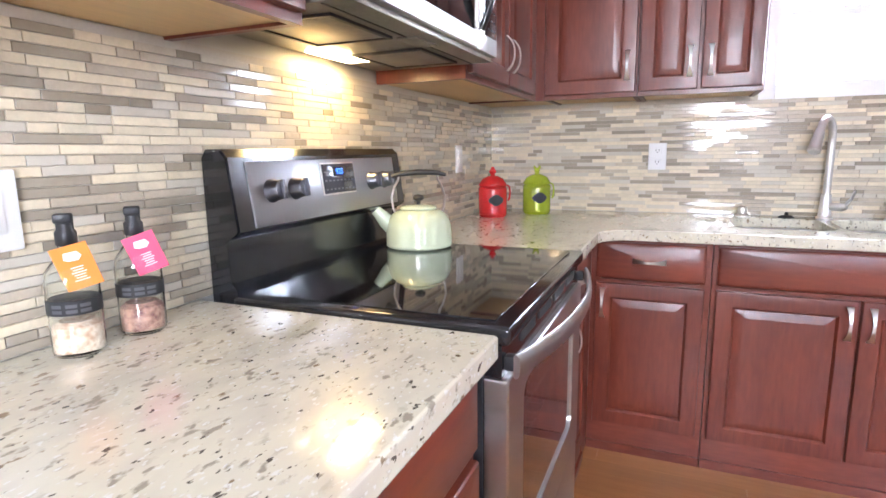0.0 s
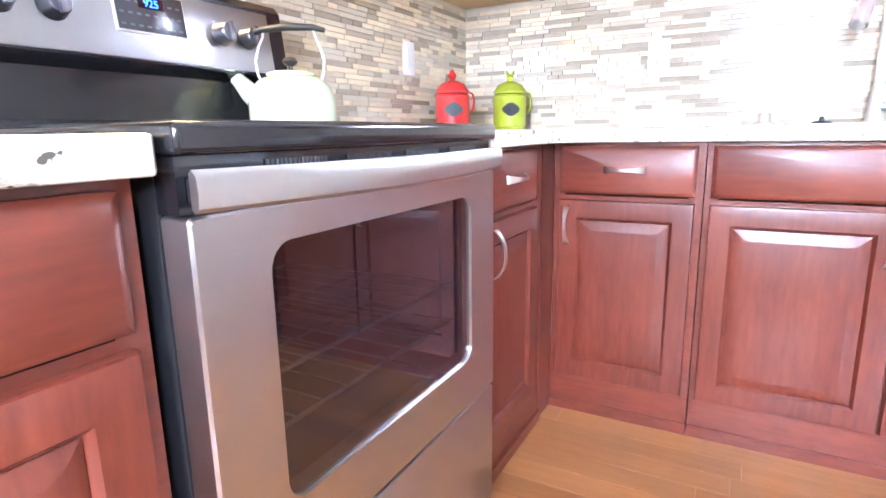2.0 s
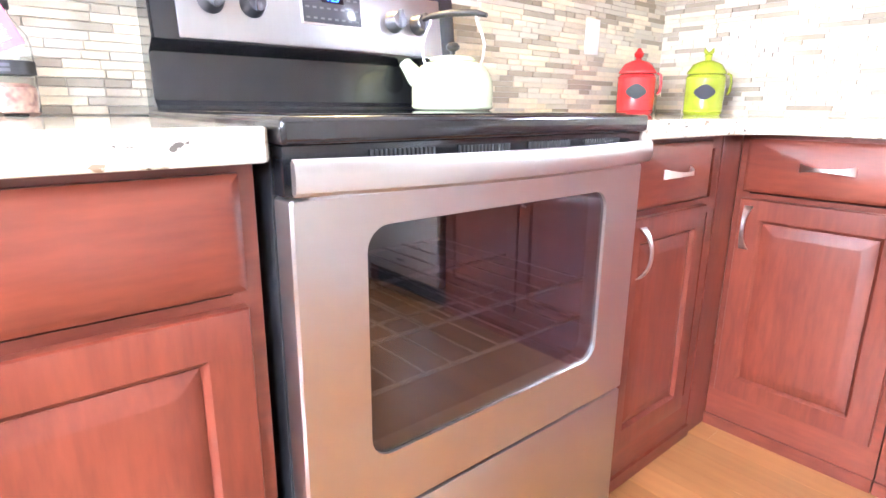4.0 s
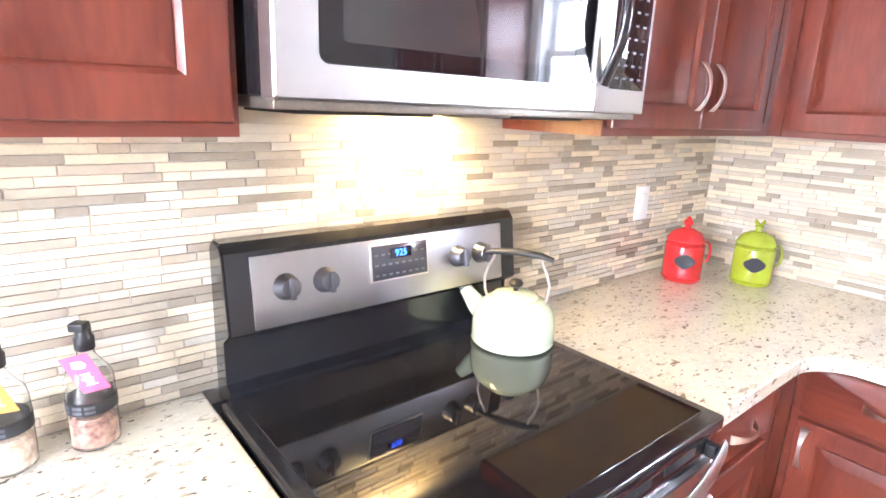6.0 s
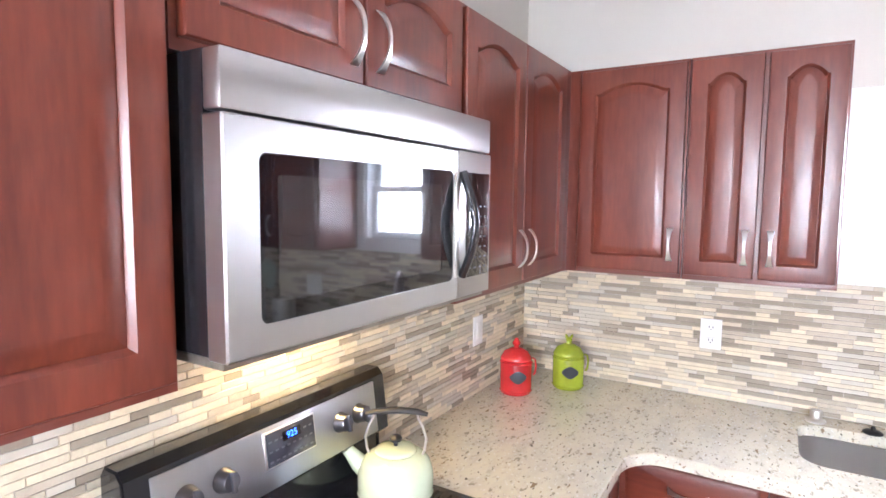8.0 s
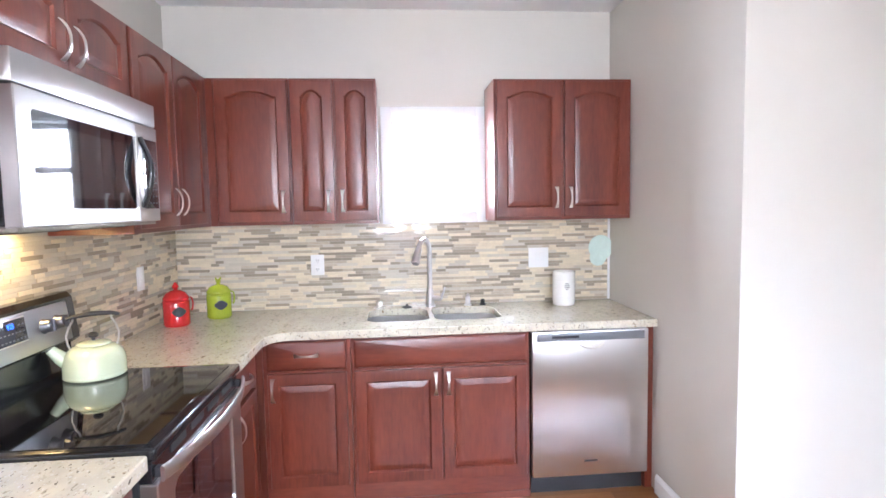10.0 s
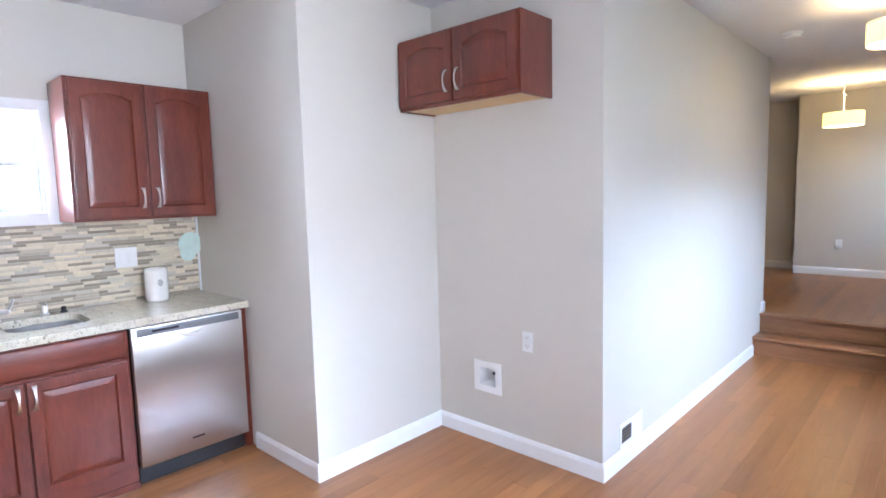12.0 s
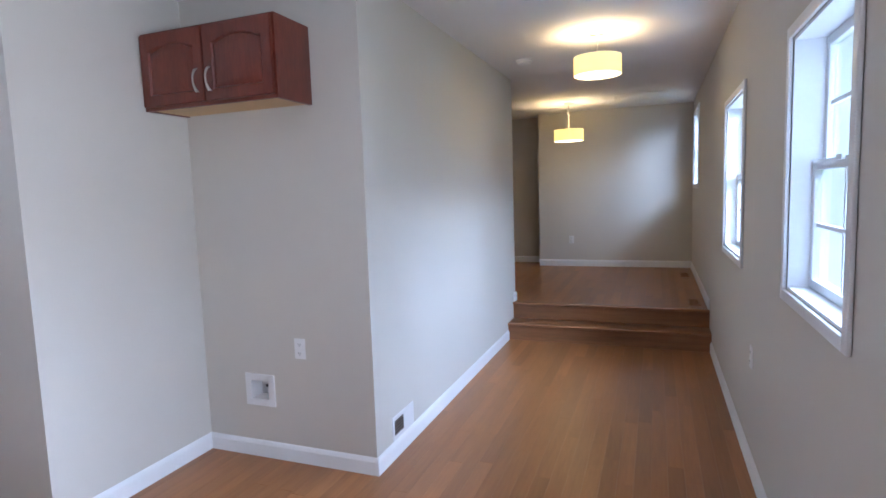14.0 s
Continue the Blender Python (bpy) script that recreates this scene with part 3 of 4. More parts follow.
for x0, x1, y0, y1, r in BOWLS:
    rings = []
    for g, z in ((0.012, 0.873), (-0.003, 0.873), (-0.003, 0.866), (0.002, 0.80), (0.012, 0.72), (0.035, 0.695), (0.09, 0.690)):
        rings.append([(x, y, z) for x, y in rounded(x0 - 0.003 + g if g > 0.0119 and z < 0.8 else x0 + (g if z < 0.87 else -abs(g)), x1 - (g if z < 0.87 else -abs(g)), y0 + (g if z < 0.87 else -abs(g)), y1 - (g if z < 0.87 else -abs(g)), max(0.02, r - max(g, 0) * 0.5))])
    bowl = part("bowl", bridge(bmesh.new(), rings, False, True), STEEL, sink, smooth=50)
    part("drain", lathe([(0.001, 0.6905), (0.045, 0.6905), (0.043, 0.694), (0.03, 0.692), (0.001, 0.6915)], 24, centre=((x0 + x1) / 2, (y0 + y1) / 2)), CHROME, bowl)


def gooseneck(m):
    f = thing("faucet", m, "tall brushed steel gooseneck faucet behind the sink", "faucet")
    part("base", lathe([(0.030, 0), (0.030, 0.006), (0.024, 0.010), (0.022, 0.05), (0.019, 0.10)], 24), STEEL, f)
    pts = [(0, 0, 0.10), (0, 0, 0.20), (0, 0, 0.29)] + [(0, -0.075 + 0.075 * math.cos(a), 0.33 + 0.075 * math.sin(a)) for a in np.linspace(0, 2.7, 12)]
    part("neck", tube(pts, [0.014] * len(pts), 14), STEEL, f)
    e = Vector(pts[-1])
    d = (Vector(pts[-1]) - Vector(pts[-2])).normalized()
    part("spray_head", tube([e, e + d * 0.02, e + d * 0.06, e + d * 0.10, e + d * 0.105], [0.0155, 0.018, 0.021, 0.024, 0.019], 16), STEEL, f)
    part("lever", tube([(0.015, 0, 0.05), (0.06, 0, 0.05), (0.075, 0, 0.055)], [0.016, 0.016, 0.012], 12), STEEL, f)
    part("lever_handle", tube([(0.068, 0, 0.055), (0.088, -0.006, 0.085), (0.10, -0.01, 0.12)], [0.007, 0.006, 0.0045], 10), STEEL, f)
    return f


gooseneck(pose(1.475, -0.065, 0.915, 0, 0, -28))
air = thing("air_gap", pose(1.172, -0.07, 0.915), "short chrome air gap cap beside the sink", "sink fitting")
part("flange", lathe([(0.032, 0), (0.032, 0.006), (0.024, 0.010), (0.022, 0.012)], 24), CHROME, air)
part("cap", lathe([(0.019, 0.012), (0.020, 0.035), (0.016, 0.042), (0.002, 0.044)], 20), CHROME, air)
stop = thing("sink_stopper", pose(1.335, -0.092, 0.915), "dark rubber sink stopper lying on the worktop edge", "sink stopper")
part("disc", lathe([(0.028, 0), (0.030, 0.004), (0.022, 0.010), (0.008, 0.012), (0.007, 0.022), (0.002, 0.026)], 20), BLACK_MATT, stop)
pump = thing("soap_dispenser", pose(1.70, -0.07, 0.915), "small brushed steel soap dispenser behind the second bowl", "soap dispenser")
part("collar", lathe([(0.022, 0), (0.022, 0.005), (0.016, 0.009), (0.015, 0.045), (0.010, 0.052), (0.009, 0.062)], 20), STEEL, pump)
part("spout", tube([(0, 0, 0.06), (0, -0.02, 0.066), (0, -0.06, 0.058)], [0.009, 0.007, 0.005], 10), STEEL, pump)
spr = thing("side_spray", pose(1.79, -0.07, 0.915), "small black side sprayer knob by the soap dispenser", "sink fitting")
part("knob", lathe([(0.018, 0), (0.02, 0.006), (0.012, 0.014), (0.014, 0.03), (0.004, 0.036)], 16), BLACK_MATT, spr)


# ---- range ----
def cooker():
    R = thing("range", W(-1.955), "black and stainless electric range with a glass cooktop", "range")
    w = 0.758
    for x in (0.004, w - 0.05):
        part("side_panel", boxes((x, x + 0.046, -0.62, -0.02, 0.02, 0.892)), BLACK_MATT, R, "black enamel side", smooth=None)
    part("back_panel", boxes((0.0502, w - 0.0502, -0.07, -0.02, 0.02, 0.892)), BLACK_MATT, R, smooth=None)
    part("top_insulation", boxes((0.0502, w - 0.0502, -0.62, -0.0702, 0.82, 0.892)), BLACK_MATT, R, smooth=None)
    part("drawer_box", boxes((0.0502, w - 0.0502, -0.62, -0.0702, 0.02, 0.40)), BLACK_MATT, R, smooth=None)
    part("oven_cavity", boxes((0.051, w - 0.051, -0.60, -0.085, 0.401, 0.404), (0.051, w - 0.051, -0.60, -0.085, 0.815, 0.818), (0.051, 0.054, -0.60, -0.085, 0.405, 0.814), (w - 0.054, w - 0.051, -0.60, -0.085, 0.405, 0.814), (0.055, w - 0.055, -0.084, -0.081, 0.405, 0.814)), CAVITY, R, "grey enamel oven interior", smooth=None)
    for z in (0.50, 0.585):
        bm = bmesh.new()
        for y in (-0.585, -0.35, -0.12):
            tube([(0.058, y, z), (w - 0.058, y, z)], 0.004, 8, bm)
        for i in range(11):
            x = 0.085 + i * (w - 0.17) / 10
            tube([(x, -0.585, z + 0.006), (x, -0.12, z + 0.006)], 0.002, 6, bm)
        part("oven_rack", bm, CHROME, R, "bright wire oven rack")
    part("cooktop", box(bmesh.new(), 0.0, w, -0.668, -0.085, 0.893, 0.926, bevel=0.008, seg=3), BLACK, R)
    part("glass", box(bmesh.new(), 0.028, w - 0.028, -0.635, -0.105, 0.9262, 0.9285, bevel=0.001, seg=1), BLACK_GLASS, R, "glossy black ceramic glass")
    bm = bmesh.new()
    prof = [(-0.01, 0.896), (-0.085, 0.896), (-0.085, 0.935), (-0.062, 0.945), (-0.058, 1.035), (-0.092, 1.048), (-0.098, 1.055), (-0.078, 1.205), (-0.062, 1.222), (-0.022, 1.222), (-0.01, 1.205)]
    bridge(bm, [[(x, y, z) for y, z in prof] for x in (0.020, w)])
    bmesh.ops.bevel(bm, geom=[e for e in bm.edges if len({round(v.co.x, 4) for v in e.verts}) == 1], offset=0.004, segments=2, affect="EDGES")
    part("backguard", bm, BLACK, R, "glossy black backguard", smooth=30)
    tilt = pose(0, -0.0995, 1.054, -math.degrees(math.atan2(0.020, 0.150)), 0, 0)
    panel = part("control_panel", box(bmesh.new(), 0.068, w - 0.052, -0.003, 0.003, 0.004, 0.143, bevel=0.0025), PANEL, R, at=tilt)
    fr = part("display_frame", box(bmesh.new(), 0.318, 0.470, -0.0065, -0.0032, 0.052, 0.134, bevel=0.0015), CHROME, panel)
    part("display", box(bmesh.new(), 0.322, 0.466, -0.0085, -0.0067, 0.056, 0.130, bevel=0.0008), GREY, panel)
    part("screen", boxes((0.368, 0.422, -0.0095, -0.0087, 0.100, 0.122)), BLACK_GLASS, panel, smooth=None)
    curve = bpy.data.curves.new("digits", "FONT")
    curve.body, curve.size, curve.extrude, curve.align_x = "925", 0.021, 0.0003, "CENTER"
    tmp = bpy.data.objects.new("digits", curve)
    scene.collection.objects.link(tmp)
    mesh = bpy.data.meshes.new_from_object(tmp.evaluated_get(bpy.context.evaluated_depsgraph_get()))
    bpy.data.objects.remove(tmp)
    mesh.materials.clear()
    mesh.materials.append(BLUE)
    digits = new("digits", mesh)
    digits.parent, digits.matrix_basis = panel, pose(0.395, -0.0102, 0.1035, 90, 0, 0)
    bm = bmesh.new()
    for i in range(8):
        for j in range(3):
            if 2 < i < 5 and j == 2:
                continue
            box(bm, 0.328 + i * 0.0172, 0.337 + i * 0.0172, -0.0089, -0.0086, 0.064 + j * 0.022, 0.068 + j * 0.022)
    part("button_marks", bm, MARK, panel, smooth=None, kind="stuff")
    for x in (0.132, 0.214, 0.560, 0.632):
        k = part("knob", lathe([(0.026, 0), (0.0255, 0.004), (0.0225, 0.008), (0.021, 0.024), (0.018, 0.028), (0.002, 0.029)], 28), KNOB, panel, "round knob with a raised grip", at=pose(x, -0.0035, 0.078, 90, 0, 0))
        part("grip", box(bmesh.new(), -0.005, 0.005, -0.021, 0.021, 0.0275, 0.037, bevel=0.002), KNOB, k)
    # door
    yf = -0.665
    part("vent_strip", boxes((0.006, w - 0.006, yf + 0.012, -0.62, 0.834, 0.892)), BLACK, R, smooth=None)
    slot = box(bmesh.new(), -0.002, 0.002, yf + 0.0085, yf + 0.0115, 0.862, 0.884)
    for g in range(4):
        for i in range(15):
            ob = part("vent_slot", slot.copy(), SLOT, R, smooth=None)
            ob.location.x = 0.125 + g * 0.150 + i * 0.0072
    slot.free()
    hole = (0.108, w - 0.118, 0.445, 0.788)
    bm = bmesh.new()
    outer = [(x, z) for x, z in rounded(0.006, w - 0.006, 0.345, 0.832, 0.006)]
    inner_ = [(x, z) for x, z in rounded(*hole, 0.035)]
    rings = [[(x, y, z) for x, z in loop] for loop, y in ((outer, -0.622), (outer, yf + 0.003), ([(x * 0.99 + 0.0038, z * 0.99 + 0.0058) for x, z in outer], yf), (inner_, yf), (inner_, yf + 0.006))]
    rings += [[(x, -0.622, z) for x, z in inner_], rings[0]]
    bridge(bm, rings, False, False)
    door = part("oven_door", bm, STEEL_H, R, "stainless oven door", smooth=30)
    pane = part("door_glass", bridge(bmesh.new(), [[(x, yf + 0.0095, z) for x, z in inner_], [(x, yf + 0.006, z) for x, z in inner_]]), OVEN_GLASS, door, "dark reflective oven window", smooth=None)
    pane.visible_shadow = False
    bm = bmesh.new()
    n = 20
    rings = []
    for k in range(n + 1):
        s = 2 * k / n - 1
        y = yf - 0.006 - 0.048 * (1 - s * s)
        x = w / 2 + s * (w / 2 - 0.006)
        rings.append([(x, y - 0.002, 0.841), (x, y - 0.006, 0.837), (x, y - 0.012, 0.842), (x, y - 0.014, 0.858), (x, y - 0.012, 0.874), (x, y - 0.006, 0.880), (x, y - 0.002, 0.876)])
    bridge(bm, rings)
    handle = part("door_handle", bm, STEEL_H, door, "wide bowed stainless handle", smooth=40)
    for x in (0.016, w - 0.038):
        part("handle_end", box(bmesh.new(), x, x + 0.022, yf - 0.0095, yf + 0.0115, 0.845, 0.871, bevel=0.003), BLACK_MATT, door)
    part("drawer", box(bmesh.new(), 0.006, w - 0.006, yf + 0.002, -0.622, 0.05, 0.338, bevel=0.004), STEEL_H, R, "stainless storage drawer")
    for x in (0.05, w - 0.05):
        for y in (-0.57, -0.08):
            part("foot", lathe([(0.02, 0), (0.02, 0.02)], 12, centre=(x, y)), BLACK_MATT, R)


cooker()


# ---- microwave ----
def microwave():
    M = thing("microwave", W(-1.963, 1.475), "stainless over-the-range microwave with a dark glass door", "microwave")
    w, h = 0.772, 0.418
    part("case", box(bmesh.new(), 0.002, w - 0.002, -0.365, -0.001, 0.004, h, bevel=0.003), BLACK, M, "glossy black case")
    yf = -0.405
    part("top_grille", box(bmesh.new(), 0, w, yf + 0.002, -0.366, h - 0.082, h - 0.001, bevel=0.005), STEEL_H, M)
    hole = rounded(0.058, 0.592, 0.044, 0.286, 0.014)
    outer = rounded(0.0, 0.612, 0.0, h - 0.085, 0.004)
    bm = bmesh.new()
    bridge(bm, [[(x, y, z) for x, z in loop] for loop, y in ((outer, -0.366), (outer, yf + 0.003), (rounded(0.003, 0.609, 0.003, h - 0.088, 0.004), yf), (hole, yf), (hole, yf + 0.004))], True, False)
    door = part("door", bm, STEEL_H, M, smooth=30)
    part("door_glass", bridge(bmesh.new(), [[(x, yf + 0.0045, z) for x, z in hole], [(x, yf + 0.002, z) for x, z in hole]]), MW_GLASS, door, smooth=None)
    part("glass_border", bridge(bmesh.new(), [[(x, yf + 0.001, z) for x, z in rounded(0.060, 0.590, 0.046, 0.284, 0.013)], [(x, yf + 0.001, z) for x, z in rounded(0.092, 0.545, 0.072, 0.256, 0.006)]], False, False), BLACK_GLASS, door, smooth=None)
    panel = part("side_panel", box(bmesh.new(), 0.614, w, yf + 0.0, -0.366, 0, h - 0.085, bevel=0.003), STEEL_H, M)
    part("keypad", box(bmesh.new(), 0.648, w - 0.012, yf - 0.002, yf - 0.0002, 0.044, 0.286, bevel=0.0007), BLACK_GLASS, panel)
    bm = bmesh.new()
    for i in range(4):
        for j in range(7):
            box(bm, 0.660 + i * 0.025, 0.671 + i * 0.025, yf - 0.0026, yf - 0.0021, 0.062 + j * 0.024, 0.066 + j * 0.024)
    part("key_marks", bm, MARK, panel, smooth=None, kind="stuff")
    pts = [(0.625, yf - 0.004 - 0.034 * math.sin(math.pi * s), 0.05 + 0.235 * s) for s in np.linspace(0.0, 1.0, 15)]
    part("door_handle", tube(pts, [0.012] * 15, 12, flat=0.8), BLACK, door, "curved glossy black handle")
    part("handle_plate", box(bmesh.new(), 0.597, 0.6115, yf - 0.004, yf - 0.0002, 0.05, 0.285, bevel=0.001), CHROME, door, "bright steel strip behind the handle")
    part("bottom_plate", box(bmesh.new(), 0.006, w - 0.006, -0.39, -0.01, -0.012, 0.003, bevel=0.002), FILTER, M, "grey metal underside")
    for x0, x1 in ((0.08, 0.30), (0.47, 0.69)):
        part("grease_filter", box(bmesh.new(), x0, x1, -0.30, -0.12, -0.016, -0.0125, bevel=0.001), FILTER, M, "grey mesh grease filter")
        part("filter_frame", boxes((x0 - 0.010, x1 + 0.010, -0.310, -0.3005, -0.0185, -0.0125), (x0 - 0.010, x1 + 0.010, -0.1195, -0.110, -0.0185, -0.0125), (x0 - 0.010, x0 - 0.0005, -0.3, -0.12, -0.0185, -0.0125), (x1 + 0.0005, x1 + 0.010, -0.3, -0.12, -0.0185, -0.0125)), BLACK_MATT, M, "black filter frame", smooth=None)
    part("seam", boxes((0.012, w - 0.012, -0.335, -0.331, -0.014, -0.0122)), BLACK_MATT, M, smooth=None)
    part("lamp_lens", box(bmesh.new(), 0.365, 0.565, -0.105, -0.035, -0.0165, -0.0125, bevel=0.001), BULB, M, "lit warm lamp lens")
    part("lamp_lens", box(bmesh.new(), 0.33, 0.44, -0.36, -0.31, -0.0165, -0.0125, bevel=0.001), FILTER, M, "unlit lamp lens")


microwave()
lamp("hood_lamp", "AREA", pose(0.065, -1.50, 1.452, 0, 0, 90), 0.021, (1.0, 0.57, 0.19), size=(0.17, 0.06))


# ---- dishwasher ----
def dishwasher():
    D = thing("dishwasher", pose(1.948, 0, 0), "stainless dishwasher with a recessed grip under the granite", "dishwasher")
    w = 0.608
    part("tub", boxes((0.004, w - 0.004, -0.60, -0.03, 0.1, 0.868)), BLACK_MATT, D, smooth=None)
    part("door", box(bmesh.new(), 0.0, w, -0.645, -0.603, 0.108, 0.868, bevel=0.005), STEEL, D, "brushed stainless door")
    part("control_strip", box(bmesh.new(), 0.022, w - 0.022, -0.648, -0.6455, 0.818, 0.860, bevel=0.001), STRIP, D, "mid grey control strip")
    part("display", box(bmesh.new(), 0.10, 0.24, -0.6486, -0.6482, 0.832, 0.846, bevel=0.0001, seg=1), GREY, D)
    part("grip", tube([(0.24, -0.651, 0.802), (0.27, -0.658, 0.788), (0.304, -0.660, 0.784), (0.34, -0.658, 0.788), (0.37, -0.651, 0.802)], [0.004, 0.008, 0.009, 0.008, 0.004], 10), CHROME, D, "bright curved grip")
    part("badge", box(bmesh.new(), 0.27, 0.34, -0.6465, -0.6455, 0.182, 0.192, bevel=0.0003), GREY, D)
    part("toe_panel", boxes((0.004, w - 0.004, -0.585, -0.575, 0.0, 0.10)), BLACK_MATT, D, smooth=None)


dishwasher()


# ---- small things on the worktop ----
def kettle(m):
    K = thing("kettle", m, "pale mint enamel whistling kettle standing on the glass cooktop", "kettle")
    part("body", lathe([(0.001, 0), (0.096, 0), (0.103, 0.004), (0.106, 0.010), (0.104, 0.014), (0.105, 0.022), (0.105, 0.052), (0.102, 0.073), (0.095, 0.092), (0.083, 0.107), (0.068, 0.116), (0.055, 0.119)], 48), KETTLE, K, smooth=60)
    lid = part("lid", lathe([(0.056, 0.119), (0.059, 0.122), (0.058, 0.126), (0.050, 0.130), (0.028, 0.134), (0.002, 0.135)], 32), KETTLE, K, smooth=60)
    part("lid_knob", lathe([(0.006, 0.134), (0.006, 0.143), (0.016, 0.149), (0.018, 0.156), (0.013, 0.163), (0.002, 0.166)], 20), BLACK_MATT, lid)
    spout = part("spout", tube([(-0.075, 0, 0.06), (-0.105, 0, 0.085), (-0.128, 0, 0.112), (-0.135, 0, 0.12)], [0.032, 0.025, 0.018, 0.017], 16), KETTLE, K, smooth=60)
    part("whistle", tube([(-0.134, 0, 0.118), (-0.142, 0, 0.130), (-0.150, 0, 0.152)], [0.014, 0.010, 0.004], 12), BLACK_MATT, spout, "black whistle cap")
    for s in (-1, 1):
        pts = [(s * 0.072, 0, 0.106), (s * 0.080, 0, 0.125), (s * 0.084, 0, 0.158), (s * 0.074, 0, 0.190), (s * 0.062, 0, 0.212), (s * 0.060, 0, 0.226)]
        part("wire", tube(pts, [0.0035] * 6, 8, flat=1.0), CHROME, K, "curved chrome wire")
    pts = [(-0.082, 0, 0.222), (-0.06, 0, 0.229), (0.0, 0, 0.235), (0.06, 0, 0.232), (0.088, 0, 0.225)]
    part("handle", tube(pts, [0.008, 0.011, 0.013, 0.011, 0.008], 14, flat=0.7), BLACK_MATT, K, "black handle")
    return K


kettle(pose(0.194, -1.295, 0.929, 0, 0, 28) @ Matrix.Scale(0.95, 4))


def canister(m, mat, label, knob):
    C = thing("canister", m, label, "canister", "glazed canisters")
    part("body", lathe([(0.001, 0), (0.060, 0), (0.064, 0.006), (0.065, 0.03), (0.065, 0.125), (0.062, 0.135), (0.056, 0.138)], 36), mat, C, smooth=60)
    for z in (0.012, 0.128):
        part("band", lathe([(0.0645, z - 0.003), (0.0672, z), (0.0645, z + 0.003)], 36), mat, C)
    lid = part("lid", lathe([(0.063, 0.139), (0.065, 0.143), (0.062, 0.150), (0.048, 0.172), (0.024, 0.184), (0.014, 0.186)], 36), mat, C, smooth=60)
    if knob == "crown":
        part("finial", lathe([(0.012, 0.185), (0.009, 0.192), (0.015, 0.198), (0.017, 0.206), (0.011, 0.214), (0.006, 0.224), (0.002, 0.226)], 18), mat, lid)
    else:
        f = part("finial", lathe([(0.012, 0.185), (0.010, 0.195), (0.014, 0.202), (0.010, 0.208), (0.002, 0.209)], 18), mat, lid)
        for a in (-0.5, 0.5):
            part("petal", tube([(0, 0, 0.204), (0.012 * (1 if a > 0 else -1), 0, 0.216), (0.014 * (1 if a > 0 else -1), 0, 0.226)], [0.006, 0.006, 0.002], 8), mat, lid)
    rings = []
    for grow, out in ((1.0, 0.0655), (1.0, 0.0675), (0.85, 0.0685)):
        pts = []
        for k in range(28):
            a = 2 * math.pi * k / 28
            r = 1 + 0.07 * math.cos(4 * a)
            u, z = 0.033 * r * grow * math.cos(a), 0.078 + 0.024 * r * grow * math.sin(a)
            th = u / 0.066
            pts.append((out * math.sin(th), -out * math.cos(th), z))
        rings.append(pts)
    part("label_oval", bridge(bmesh.new(), rings), SLATE, C, "dark chalkboard oval")
    pts = [(0.066, 0, 0.142), (0.078, 0, 0.135), (0.082, 0, 0.110), (0.079, 0, 0.08), (0.072, 0, 0.07)]
    part("clasp", tube(pts, [0.004, 0.004, 0.004, 0.005, 0.004], 8), mat, C)
    return C


canister(pose(0.130, -0.372, 0.915, 0, 0, 32), RED, "red glazed ceramic canister with a dark oval label", "crown")
canister(pose(0.291, -0.192, 0.915, 0, 0, 26), GREEN, "lime green glazed ceramic canister with a dark oval label", "petal")

white = thing("canister", pose(2.265, -0.150, 0.915) @ Matrix.Diagonal((1, 1, 1.1, 1)), "white ceramic canister with small grey print on the granite", "canister")
part("body", lathe([(0.001, 0), (0.058, 0), (0.064, 0.006), (0.066, 0.03), (0.066, 0.165), (0.064, 0.178), (0.060, 0.182), (0.058, 0.176), (0.058, 0.17)], 36), WHITE_CERAMIC, white, smooth=60)
bm = bmesh.new()
for z, a in ((0.118, 0.16), (0.108, 0.24), (0.098, 0.24), (0.088, 0.12)):
    bridge(bm, [[(r * math.sin(t), -r * math.cos(t), zz) for r, zz in ((0.0662, z), (0.0668, z), (0.0668, z + 0.004), (0.0662, z + 0.004))] for t in np.linspace(-a, a, 8)])
part("print", bm, GREY, white, smooth=None)

dish = thing("spoon_rest", pose(2.535, -0.010, 1.225), "round pale aqua glazed dish hung on the tiled wall", "wall plate")
bm = lathe([(0.001, 0), (0.045, 0), (0.074, 0.012), (0.078, 0.016), (0.073, 0.017), (0.045, 0.006), (0.001, 0.005)], 36, centre=(0.004, 0.014))
part("plate", bm, AQUA, dish, at=pose(0, 0, 0, 90, 0, 0), smooth=60)
part("rest", lathe([(0.001, 0.002), (0.030, 0.002), (0.050, 0.014), (0.053, 0.018), (0.049, 0.019), (0.030, 0.008), (0.001, 0.007)], 32, centre=(-0.014, -0.046)), AQUA, dish, at=pose(0, 0, 0, 90, 0, 0), smooth=60)
edge = thing("tile_edge_trim", pose(2.5975, -0.001, 0.9155), "thin white vertical trim where the mosaic meets the side wall", "tile trim")
part("strip", box(bmesh.new(), -0.006, 0.006, -0.0115, 0, 0, 0.508, bevel=0.002), TRIM, edge)


